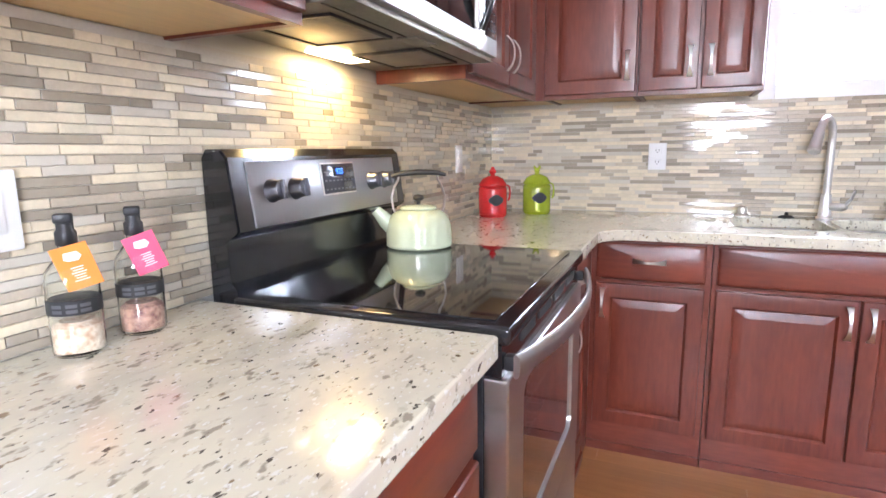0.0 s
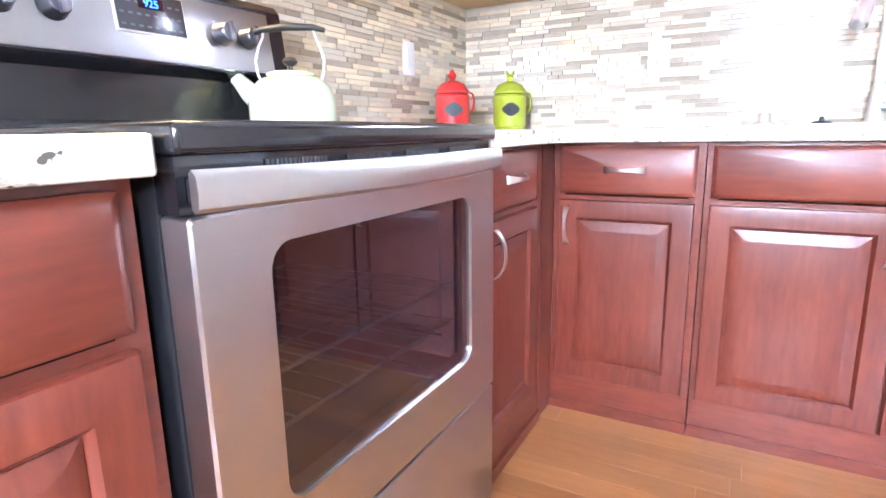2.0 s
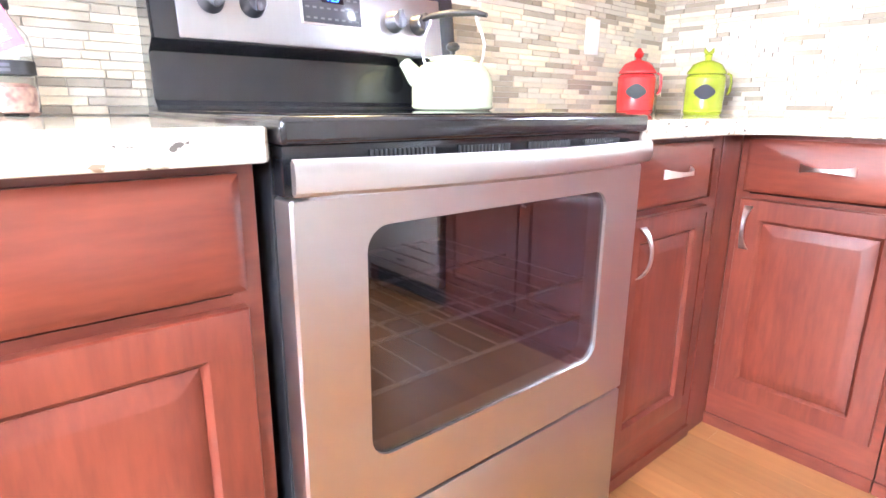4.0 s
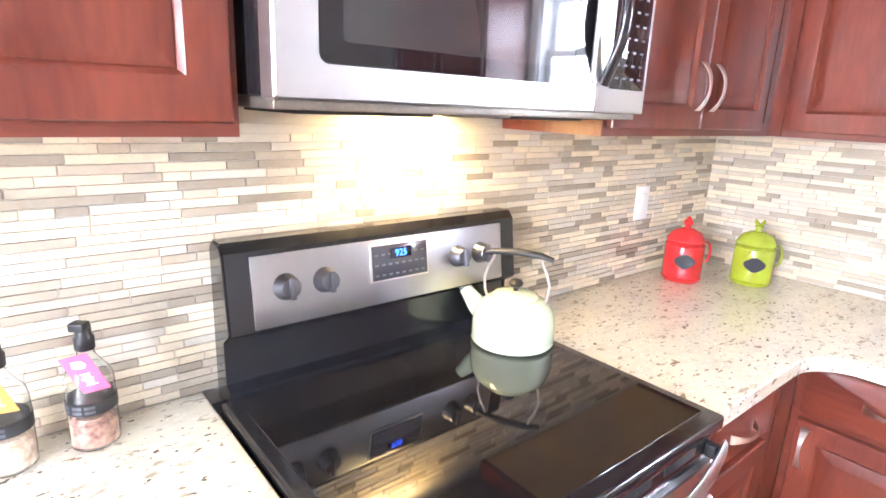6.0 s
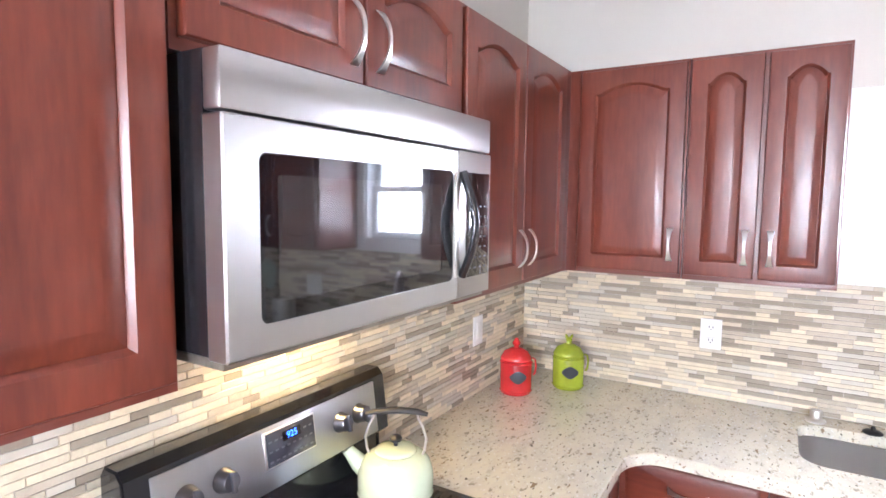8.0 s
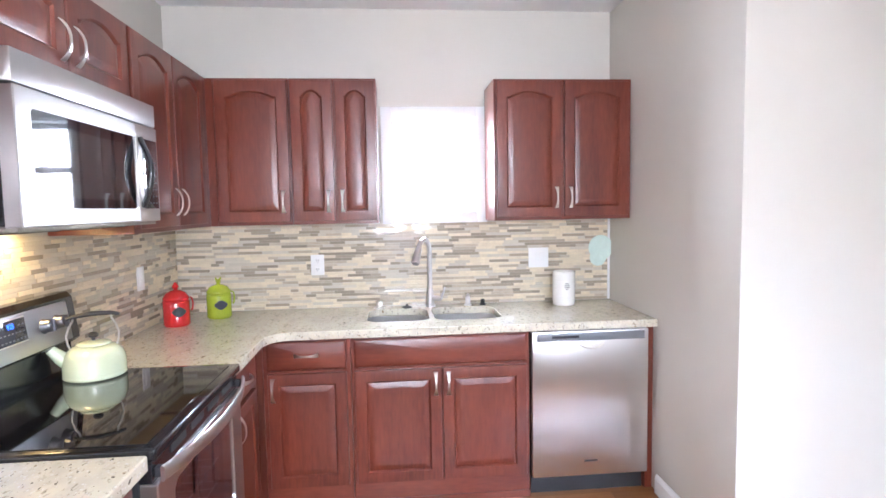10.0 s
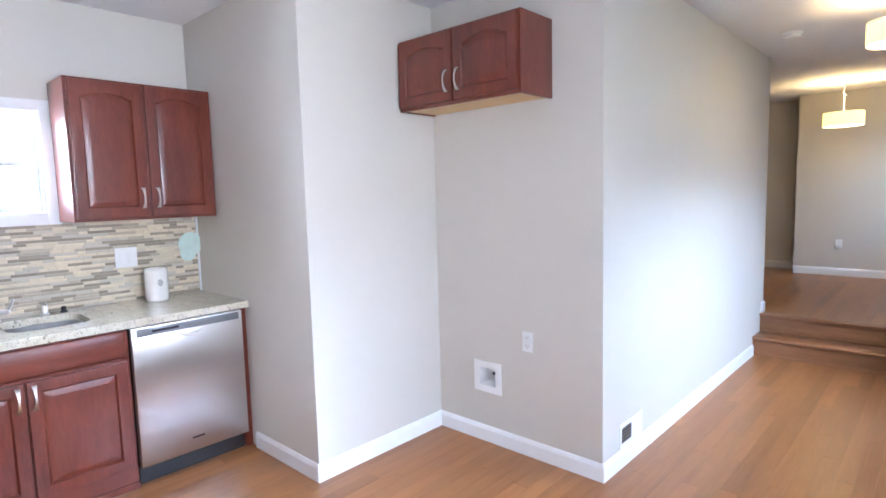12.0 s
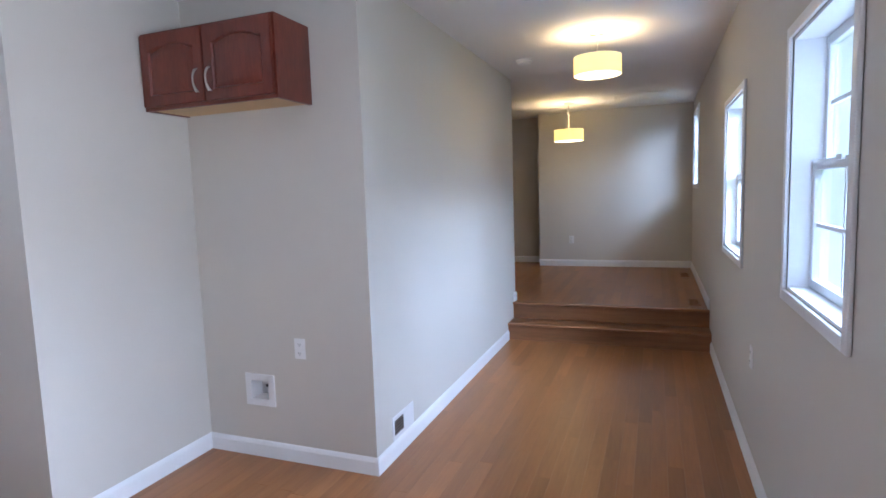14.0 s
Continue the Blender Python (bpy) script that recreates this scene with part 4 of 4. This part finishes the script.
def bottle(m, tag_mat, fill_mat, label, tilt):
    B = thing("snack_bottle", m, label, "bottle", "gift bottles")
    glass = part("glass", lathe([(0.001, 0.0), (0.031, 0), (0.0355, 0.005), (0.036, 0.02), (0.036, 0.112), (0.033, 0.128), (0.018, 0.150), (0.0125, 0.160), (0.0125, 0.178), (0.0105, 0.178), (0.0105, 0.160), (0.016, 0.149), (0.031, 0.127), (0.0338, 0.112), (0.0338, 0.008), (0.001, 0.006)], 32), CLEAR, B, "clear glass", smooth=60)
    glass.visible_shadow = False
    part("contents", lathe([(0.001, 0.0065), (0.031, 0.0075), (0.0335, 0.02), (0.0335, 0.046), (0.024, 0.053), (0.001, 0.050)], 24), fill_mat, B)
    part("label_band", lathe([(0.0362, 0.066), (0.0368, 0.0665), (0.0368, 0.0875), (0.0362, 0.088)], 32), BLACK_MATT, B, "black paper band with small white print")
    bm = bmesh.new()
    for z, r_ in ((0.070, 0.7), (0.078, 0.55)):
        for c in (-0.55, 0.0, 0.5):
            bridge(bm, [[(r * math.sin(t), -r * math.cos(t), zz) for r, zz in ((0.0369, z), (0.0373, z), (0.0373, z + 0.005), (0.0369, z + 0.005))] for t in np.linspace(c - 0.2, c + 0.2, 5)])
    part("print", bm, MARK, B, smooth=None)
    cap = part("stopper", lathe([(0.013, 0.166), (0.0145, 0.168), (0.0145, 0.186), (0.0115, 0.190), (0.0115, 0.206), (0.002, 0.208)], 20), BLACK_MATT, B, "black flip stopper")
    part("flip", box(bmesh.new(), -0.012, 0.012, -0.018, 0.003, 0.200, 0.214, bevel=0.003), BLACK_MATT, cap)
    tag = part("tag", box(bmesh.new(), -0.024, 0.024, -0.0006, 0.0006, -0.070, 0.0, bevel=0.0004, seg=1), tag_mat, B, "printed swing tag", at=pose(0.004, -0.036, 0.170, 14, tilt, 0), smooth=None)
    bm = bmesh.new()
    rnd = random.Random(4)
    for k in range(6):
        a = 0.006 + rnd.random() * 0.010
        box(bm, -a, a, -0.0011, -0.0007, -0.036 - k * 0.0042, -0.0345 - k * 0.0042)
    bridge(bm, [[(x, y, z) for x, z in ((-0.009, -0.010), (-0.012, -0.020), (-0.006, -0.024), (0.006, -0.025), (0.012, -0.019), (0.008, -0.011))] for y in (-0.0007, -0.0011)])
    part("tag_print", bm, PAPER, tag, smooth=None)
    return B


bottle(pose(0.075, -2.262, 0.9155, 0, 0, 50), ORANGE, SPICE, "clear bottle of pale snack mix with an orange tag", -14)
bottle(pose(0.075, -2.150, 0.9155, 0, 0, 50), PINK, SPICE_2, "clear bottle of dark dried fruit with a pink tag", -18)


# ---- outlets and switches ----
def wall_plate(name, m, kind, label, w=0.072, h=0.118):
    P = thing(name, m, label, "wall outlet" if kind == "outlet" else "light switch")
    part("cover", box(bmesh.new(), -w / 2, w / 2, -0.006, -0.0005, -h / 2, h / 2, bevel=0.0025), PLATE, P)
    if kind == "outlet":
        for z in (-0.026, 0.026):
            face = part("socket", box(bmesh.new(), -0.017, 0.017, -0.0085, -0.0062, z - 0.014, z + 0.014, bevel=0.001), PLATE, P)
            part("slots", boxes((-0.008, -0.0055, -0.0092, -0.0086, z - 0.002, z + 0.007), (0.0055, 0.008, -0.0092, -0.0086, z - 0.002, z + 0.007), (-0.002, 0.002, -0.0092, -0.0086, z - 0.010, z - 0.006)), SLOT, face, smooth=None)
    else:
        n = max(1, round(w / 0.07))
        for k in range(n):
            c = (k - (n - 1) / 2) * 0.046
            part("rocker", box(bmesh.new(), c - 0.016, c + 0.016, -0.0095, -0.0062, -0.033, 0.033, bevel=0.0015), PLATE, P)
    return P


wall_plate("outlet", pose(0.812, -0.0075, 1.175), "outlet", "white duplex outlet on the mosaic tile behind the worktop", 0.078, 0.122)
wall_plate("switch", pose(2.150, -0.0075, 1.186), "switch", "white double switch plate on the mosaic tile", 0.125, 0.122)
wall_plate("switch", pose(0.0075, -0.487, 1.178, 0, 0, 90), "switch", "white switch plate on the mosaic tile by the corner", 0.078, 0.118)
wall_plate("switch", pose(0.0075, -2.322, 1.135, 0, 0, 90), "switch", "white switch plate on the mosaic tile near the bottles", 0.078, 0.118)
wall_plate("outlet", pose(XE, -2.005, 0.675, 0, 0, -90), "outlet", "white duplex outlet on the niche wall")
wall_plate("outlet", pose(XEND, -2.68, 0.75, 0, 0, -90), "outlet", "white duplex outlet on the far end wall")
wall_plate("outlet", pose(4.28, YS, 0.60, 0, 0, 180), "outlet", "white duplex outlet low on the window wall")

wash = thing("water_supply_box", pose(XE, -1.712, 0.408, 0, 0, -90), "white recessed water supply box on the niche wall", "supply box")
part("frame", boxes((-0.102, -0.062, -0.010, -0.0005, -0.095, 0.095), (0.062, 0.102, -0.010, -0.0005, -0.095, 0.095), (-0.062, 0.062, -0.010, -0.0005, 0.055, 0.095), (-0.062, 0.062, -0.010, -0.0005, -0.095, -0.055)), PLATE, wash, smooth=None)
part("recess", boxes((-0.064, 0.064, 0.085, 0.088, -0.057, 0.057), (-0.064, -0.062, 0, 0.085, -0.057, 0.057), (0.062, 0.064, 0, 0.085, -0.057, 0.057), (-0.062, 0.062, 0, 0.085, 0.055, 0.057), (-0.062, 0.062, 0, 0.085, -0.057, -0.055)), PLATE, wash, smooth=None)
valve = part("valve", tube([(0.025, 0.084, -0.015), (0.025, 0.05, -0.015), (0.025, 0.04, 0.01)], [0.010, 0.009, 0.007], 10), CHROME, wash)
part("valve_handle", box(bmesh.new(), 0.012, 0.038, 0.028, 0.044, 0.008, 0.022, bevel=0.002), BLACK_MATT, wash)

vent = thing("wall_vent_cover", pose(3.91, YH, 0.170), "white wall register low on the hall wall, half open", "air vent")
part("frame", boxes((-0.145, -0.125, -0.006, -0.0005, -0.070, 0.070), (0.0, 0.145, -0.006, -0.0005, -0.070, 0.070), (-0.125, 0.0, -0.006, -0.0005, 0.046, 0.070), (-0.125, 0.0, -0.006, -0.0005, -0.070, -0.046)), PLATE, vent, smooth=None)
# thin dark sheet behind the slats, coloured as the shaded duct
part("opening", boxes((-0.1245, -0.0005, -0.0025, -0.0008, -0.0455, 0.0455)), SLOT, vent, smooth=None)
for k in range(5):
    part("slat", box(bmesh.new(), -0.124, -0.001, -0.0055, -0.003, -0.042 + k * 0.018, -0.033 + k * 0.018, bevel=0.001), FILTER, vent)

for y, x in ((-4.236, 8.87), (-4.241, 7.02)):
    fv = thing("floor_register", pose(x, y, UP + 0.0015), "brown wooden floor register beside the window wall", "floor vent", "floor registers")
    part("frame", boxes((-0.15, 0.15, -0.055, -0.042, 0, 0.006), (-0.15, 0.15, 0.042, 0.055, 0, 0.006), (-0.15, -0.135, -0.042, 0.042, 0, 0.006), (0.135, 0.15, -0.042, 0.042, 0, 0.006)), RISER, fv, smooth=None)
    # no hole in the floor: a dark sheet carries the shade below the slats
    part("void", boxes((-0.1345, 0.1345, -0.0415, 0.0415, 0, 0.001)), SLOT, fv, smooth=None)
    for k in range(12):
        part("slat", boxes((-0.128 + k * 0.0225, -0.117 + k * 0.0225, -0.0415, 0.0415, 0.0012, 0.005)), RISER, fv, smooth=None)


# ---- ceiling lamps ----
def drum_lamp(x, y, drop, loop, r, h, label):
    L = thing("pendant_lamp", pose(x, y, CEIL), label, "ceiling lamp", "drum pendant lamps")
    part("canopy", lathe([(0.062, 0), (0.062, -0.010), (0.045, -0.018), (0.006, -0.022)], 28), CHROME, L)
    if loop:
        pts = [(0, 0, -0.02), (0, 0, -0.08), (0.02, 0.01, -0.12), (0.055, 0.02, -0.135), (0.06, -0.01, -0.155), (0.01, -0.01, -0.165), (-0.02, 0.0, -0.15), (0.0, 0, -0.19), (0, 0, -drop)]
        part("cord", tube(pts, [0.006] * len(pts), 8), PLATE, L, "white cord tied in a loop")
    else:
        part("stem", tube([(0, 0, -0.018), (0, 0, -drop)], 0.006, 10), CHROME, L)
        for s in (-1, 1):
            part("arm", tube([(0, 0, -0.045), (s * 0.03, 0, -0.022)], 0.004, 8), CHROME, L)
    shade = part("shade", bridge(bmesh.new(), [[(q * math.cos(2 * math.pi * i / 48), q * math.sin(2 * math.pi * i / 48), -drop - z) for i in range(48)] for q, z in ((r, 0), (r, h), (r - 0.004, h), (r - 0.004, 0), (r, 0))], False, False), SHADE, L, "pale linen drum shade", smooth=60)
    for z in (0.003, h - 0.003):
        part("rim", bridge(bmesh.new(), [[(q * math.cos(2 * math.pi * i / 48), q * math.sin(2 * math.pi * i / 48), -drop - z + e) for i in range(48)] for q, e in ((r + 0.0004, -0.003), (r + 0.002, 0), (r + 0.0004, 0.003), (r - 0.0044, 0.003), (r - 0.0044, -0.003), (r + 0.0004, -0.003))], False, False), TRIM, shade)
    part("diffuser", lathe([(0.001, -drop - h + 0.014), (r - 0.006, -drop - h + 0.014), (r - 0.006, -drop - h + 0.010), (0.001, -drop - h + 0.006)], 40), DIFFUSER, L, "glowing white diffuser")
    for s in (-1, 1):
        part("bulb", lathe([(0.012, -drop - 0.02), (0.028, -drop - 0.05), (0.03, -drop - 0.07), (0.002, -drop - 0.095)], 16, centre=(s * 0.06, 0)), DIFFUSER, L)
    lamp("pendant_bulb", "POINT", pose(x, y, CEIL - drop - 0.095), 0.5, (1.0, 0.70, 0.36), radius=0.06)


drum_lamp(5.39, -3.467, 0.17, False, 0.172, 0.138, "drum pendant lamp hung close to the hall ceiling, lit")
drum_lamp(8.70, -2.78, 0.35, True, 0.193, 0.155, "drum pendant lamp on a looped cord in the raised room, lit")
det = thing("smoke_detector", pose(5.98, -2.785, CEIL), "round white smoke detector on the hall ceiling", "smoke detector")
part("base", lathe([(0.07, -0.0005), (0.07, -0.012), (0.062, -0.014)], 28), PLATE, det)
part("cover", lathe([(0.060, -0.0145), (0.058, -0.030), (0.045, -0.036), (0.002, -0.037)], 28), PLATE, det)

# ---- outdoors ----
structure("ground", boxes((-400, 400, -400, 400, -0.9, -0.6)), GRASS, "flat green lawn around the house")


def tree(m, seed, tall, crown, label):
    rnd = random.Random(seed)
    Tn = thing("tree", m, label, "tree", "trees outside")
    bm = tube([(0, 0, 0), (0.05, 0, tall * 0.4), (0.0, 0.1, tall * 0.75), (0.1, 0, tall)], [0.22, 0.17, 0.10, 0.03], 10)
    ends = []
    for k in range(9):
        a, z = rnd.random() * 6.28, tall * (0.35 + 0.06 * k)
        e = (crown * 0.7 * math.cos(a), crown * 0.7 * math.sin(a), z + crown * 0.5)
        tube([(0, 0, z), (e[0] * 0.5, e[1] * 0.5, z + crown * 0.2), e], [0.07, 0.05, 0.02], 6, bm)
        ends.append(e)
    part("trunk", bm, BARK, Tn)
    verts, faces = [], []
    for k in range(5200):
        c = Vector(ends[k % 9]) + Vector((rnd.gauss(0, 1), rnd.gauss(0, 1), rnd.gauss(0, 0.8))) * crown * 0.33
        u = Vector((rnd.gauss(0, 1), rnd.gauss(0, 1), rnd.gauss(0, 1))).normalized() * 0.15
        v = u.orthogonal().normalized() * 0.10
        i = len(verts)
        verts += [c - u, c + v, c + u, c - v]
        faces.append((i, i + 1, i + 2, i + 3))
    mesh = bpy.data.meshes.new("crown")
    mesh.from_pydata(verts, [], faces)
    mesh.materials.append(LEAF)
    ob = new("crown", mesh)
    ob.parent = Tn
    tagged(ob, kind="stuff")
    return Tn


maple = tree(pose(10.5, -15, -0.6), 1, 6.5, 2.6, "leafy green tree on the lawn beyond the hall windows")
birch = tree(pose(15.5, -12, -0.6), 2, 5.5, 2.4, "leafy green tree beside the neighbouring house")
tagged(maple, group="trees outside")
for k, (x, y, turn, size) in enumerate(((6, -19, 40, 1.2), (20, -19, 100, 1.3), (26, -13, 160, 1.2), (34, -22, 220, 1.5), (14, -24, 280, 1.4), (40, -12, 330, 1.4), (25, -28, 15, 1.5))):
    copy_thing((maple, birch)[k % 2], pose(x, y, -0.6, 0, 0, turn) @ Matrix.Scale(size, 4))


rnd = random.Random(9)
verts, faces = [], []
for k in range(20000):
    x = rnd.uniform(-25, 110)
    top = 8 + 2.5 * math.sin(x * 0.35) + 1.6 * math.sin(x * 0.9 + 1)
    c = Vector((x, -33 + rnd.gauss(0, 1.2), -0.6 + (rnd.random() ** 0.8) * top))
    if x > 60:
        c = Vector((46 + rnd.gauss(0, 1.2), -33 + (x - 60) * 0.78, c.z))
    u = Vector((rnd.gauss(0, 1), rnd.gauss(0, 0.5), rnd.gauss(0, 1))).normalized() * 0.55
    v = u.orthogonal().normalized() * 0.35
    i = len(verts)
    verts += [c - u, c + v, c + u, c - v]
    faces.append((i, i + 1, i + 2, i + 3))
mesh = bpy.data.meshes.new("woods")
mesh.from_pydata(verts, [], faces)
mesh.materials.append(LEAF)
tagged(new("woods", mesh), "dense green treeline beyond the lawn", "woods", kind="stuff")
hs = thing("neighbour_house", pose(15, -30, -0.6), "pale neighbouring house with a grey roof across the lawn", "house")
part("wall", boxes((-6, 6, -4, 4, 0, 3.2)), SIDING, hs, smooth=None)
bm = bmesh.new()
bridge(bm, [[(x, -4.4, 3.2), (x, 4.4, 3.2), (x, 0, 5.4)] for x in (-6.4, 6.4)])
part("roof", bm, ROOF, hs, smooth=None)
for x in (-4, 0, 4):
    win = part("window", boxes((x - 0.6, x + 0.6, 4.001, 4.05, 1.0, 2.3)), VINYL, hs, smooth=None)
    part("pane", boxes((x - 0.52, x + 0.52, 4.051, 4.06, 1.08, 2.22)), BLACK_GLASS, win, smooth=None)


# ---- mosaic tiles ----
def slot_clear(cuts, a, b, z0, z1):
    return all(b <= c[0] or a >= c[1] or z1 <= c[2] or z0 >= c[3] for c in cuts)


def mosaic(name, length, m, label, cuts, near, top):
    """Strip mosaic on a wall along local x, facing -y."""
    rnd = random.Random(11 if name.endswith("west") else 12)
    back = tagged(finish(name, boxes((0, length, -0.002, 0.0115, 0.9155, CB + 0.004)), GROUT), label, kind="structure")
    back.matrix_basis = m
    pitch, gap = 0.0165, 0.0014
    rows = int((top - 0.917) / pitch)
    made, rest, lens = [], [], {}
    for r in range(rows):
        x, z = -rnd.random() * 0.08, 0.917 + r * pitch
        while x < length:
            ln = rnd.choice((0.046, 0.060, 0.092, 0.120, 0.138, 0.150))
            a, b = max(x, 0.001), min(x + ln - gap, length - 0.001)
            kind = rnd.choices((0, 1, 2, 3), (40, 24, 17, 19))[0]
            if b - a > 0.008 and z + pitch < 1.431:
                made.append((a, b, z, kind))
            x += ln
    made.sort(key=lambda p: abs((p[0] + p[1]) / 2 - near) + abs(p[2] - 1.1) * 0.6)
    for a, b, z, kind in made[:300]:
        key = (round(b - a, 3), kind)
        if key not in lens:
            w, h, d = (b - a) / 2, (pitch - gap) / 2, 0.0042 if kind in (1, 3) else 0.0052
            bm = bmesh.new()
            bridge(bm, [[(-w, 0, -h), (w, 0, -h), (w, 0, h), (-w, 0, h)], [(-w, -d + 0.0008, -h), (w, -d + 0.0008, -h), (w, -d + 0.0008, h), (-w, -d + 0.0008, h)], [(-w + 0.0008, -d, -h + 0.0008), (w - 0.0008, -d, -h + 0.0008), (w - 0.0008, -d, h - 0.0008), (-w + 0.0008, -d, h - 0.0008)]], False, True)
            me = bpy.data.meshes.new("tile")
            bmesh.ops.recalc_face_normals(bm, faces=bm.faces)
            bm.to_mesh(me)
            bm.free()
            me.materials.append(TILES[kind])
            lens[key] = me
        ob = new("tile", lens[key])
        ob.parent = back
        ob.matrix_basis = pose((a + b) / 2, -0.002, z + pitch / 2, rnd.uniform(-0.3, 0.3), 0, rnd.uniform(-0.15, 0.15))
        tagged(ob, kind="structure")
    for kind in range(4):
        verts, faces = [], []
        for a, b, z, k in made[300:]:
            if k != kind:
                continue
            d = 0.0042 if kind in (1, 3) else 0.0052
            i, z1 = len(verts), z + pitch - gap
            for e, y in ((0, -0.002), (0, -0.002 - d + 0.0008), (0.0008, -0.002 - d)):
                verts += [(a + e, y, z + e), (b - e, y, z + e), (b - e, y, z1 - e), (a + e, y, z1 - e)]
            for s in (0, 4):
                faces += [(i + s + q, i + s + (q + 1) % 4, i + s + 4 + (q + 1) % 4, i + s + 4 + q) for q in range(4)]
            faces.append((i + 8, i + 9, i + 10, i + 11))
        mesh = bpy.data.meshes.new("tiles")
        mesh.from_pydata(verts, [], faces)
        mesh.materials.append(TILES_FAR[kind])
        ob = new("tiles", mesh)
        ob.parent = back
        tagged(ob, kind="stuff")


def far_copy(m):
    """The same tile material, varied by mesh island in place of object."""
    c = m.copy()
    n, l = c.node_tree.nodes, c.node_tree.links
    geo = n.new("ShaderNodeNewGeometry")
    for link in list(l):
        if link.from_node.bl_idname == "ShaderNodeObjectInfo":
            l.new(geo.outputs["Random Per Island"], link.to_socket)
    return c


TILES_FAR = [far_copy(m) for m in TILES]
mosaic("backsplash_west", 2.745, W(-2.745), "strip mosaic of cream, taupe and grey stone and glass", [], 0.9, CB)
mosaic("backsplash_north", 2.584, pose(0.006, 0, 0), "strip mosaic of cream, taupe and grey stone and glass", [], 0.9, CB)


# ---- floor planks ----
def planks(name, y0, y1, x_from, x_to, z, seed):
    rnd = random.Random(seed)
    floor = tagged(new(name), "glossy orange-brown oak strip floor", kind="structure")
    wide = 0.083
    meshes = {}
    y = y0
    while y < y1 - 0.002:
        yt = min(y + wide, y1)
        x, xe = x_from, x_to(y)
        first = rnd.uniform(0.2, 1.2)
        while x < xe - 0.01:
            ln = first or rnd.choice((0.8, 1.1, 1.4, 1.7))
            first = 0
            b = min(x + ln, xe)
            key = (round(b - x, 4), round(yt - y, 4))
            if key not in meshes:
                w, h = (b - x) / 2 - 0.0002, (yt - y) / 2 - 0.0002
                bm = bmesh.new()
                bridge(bm, [[(-w, -h, -0.011), (w, -h, -0.011), (w, h, -0.011), (-w, h, -0.011)], [(-w, -h, -0.0004), (w, -h, -0.0004), (w, h, -0.0004), (-w, h, -0.0004)], [(-w + 0.0005, -h + 0.0005, 0), (w - 0.0005, -h + 0.0005, 0), (w - 0.0005, h - 0.0005, 0), (-w + 0.0005, h - 0.0005, 0)]], False, True)
                me = bpy.data.meshes.new("plank")
                bmesh.ops.recalc_face_normals(bm, faces=bm.faces)
                bm.to_mesh(me)
                bm.free()
                me.materials.append(PLANK)
                meshes[key] = me
            ob = new("plank", meshes[key])
            ob.parent = floor
            ob.matrix_basis = pose((x + b) / 2, (y + yt) / 2, z)
            tagged(ob, kind="structure")
            x = b
        y = yt


planks("floor", YS, 0, 0.0, lambda y: XK if y > YK else XE if y > YH else XU - 0.22, 0, 5)
planks("raised_floor", YS, -0.4, XU + 0.071, lambda y: XEND if y + 0.083 < YEND else XREC, UP, 6)
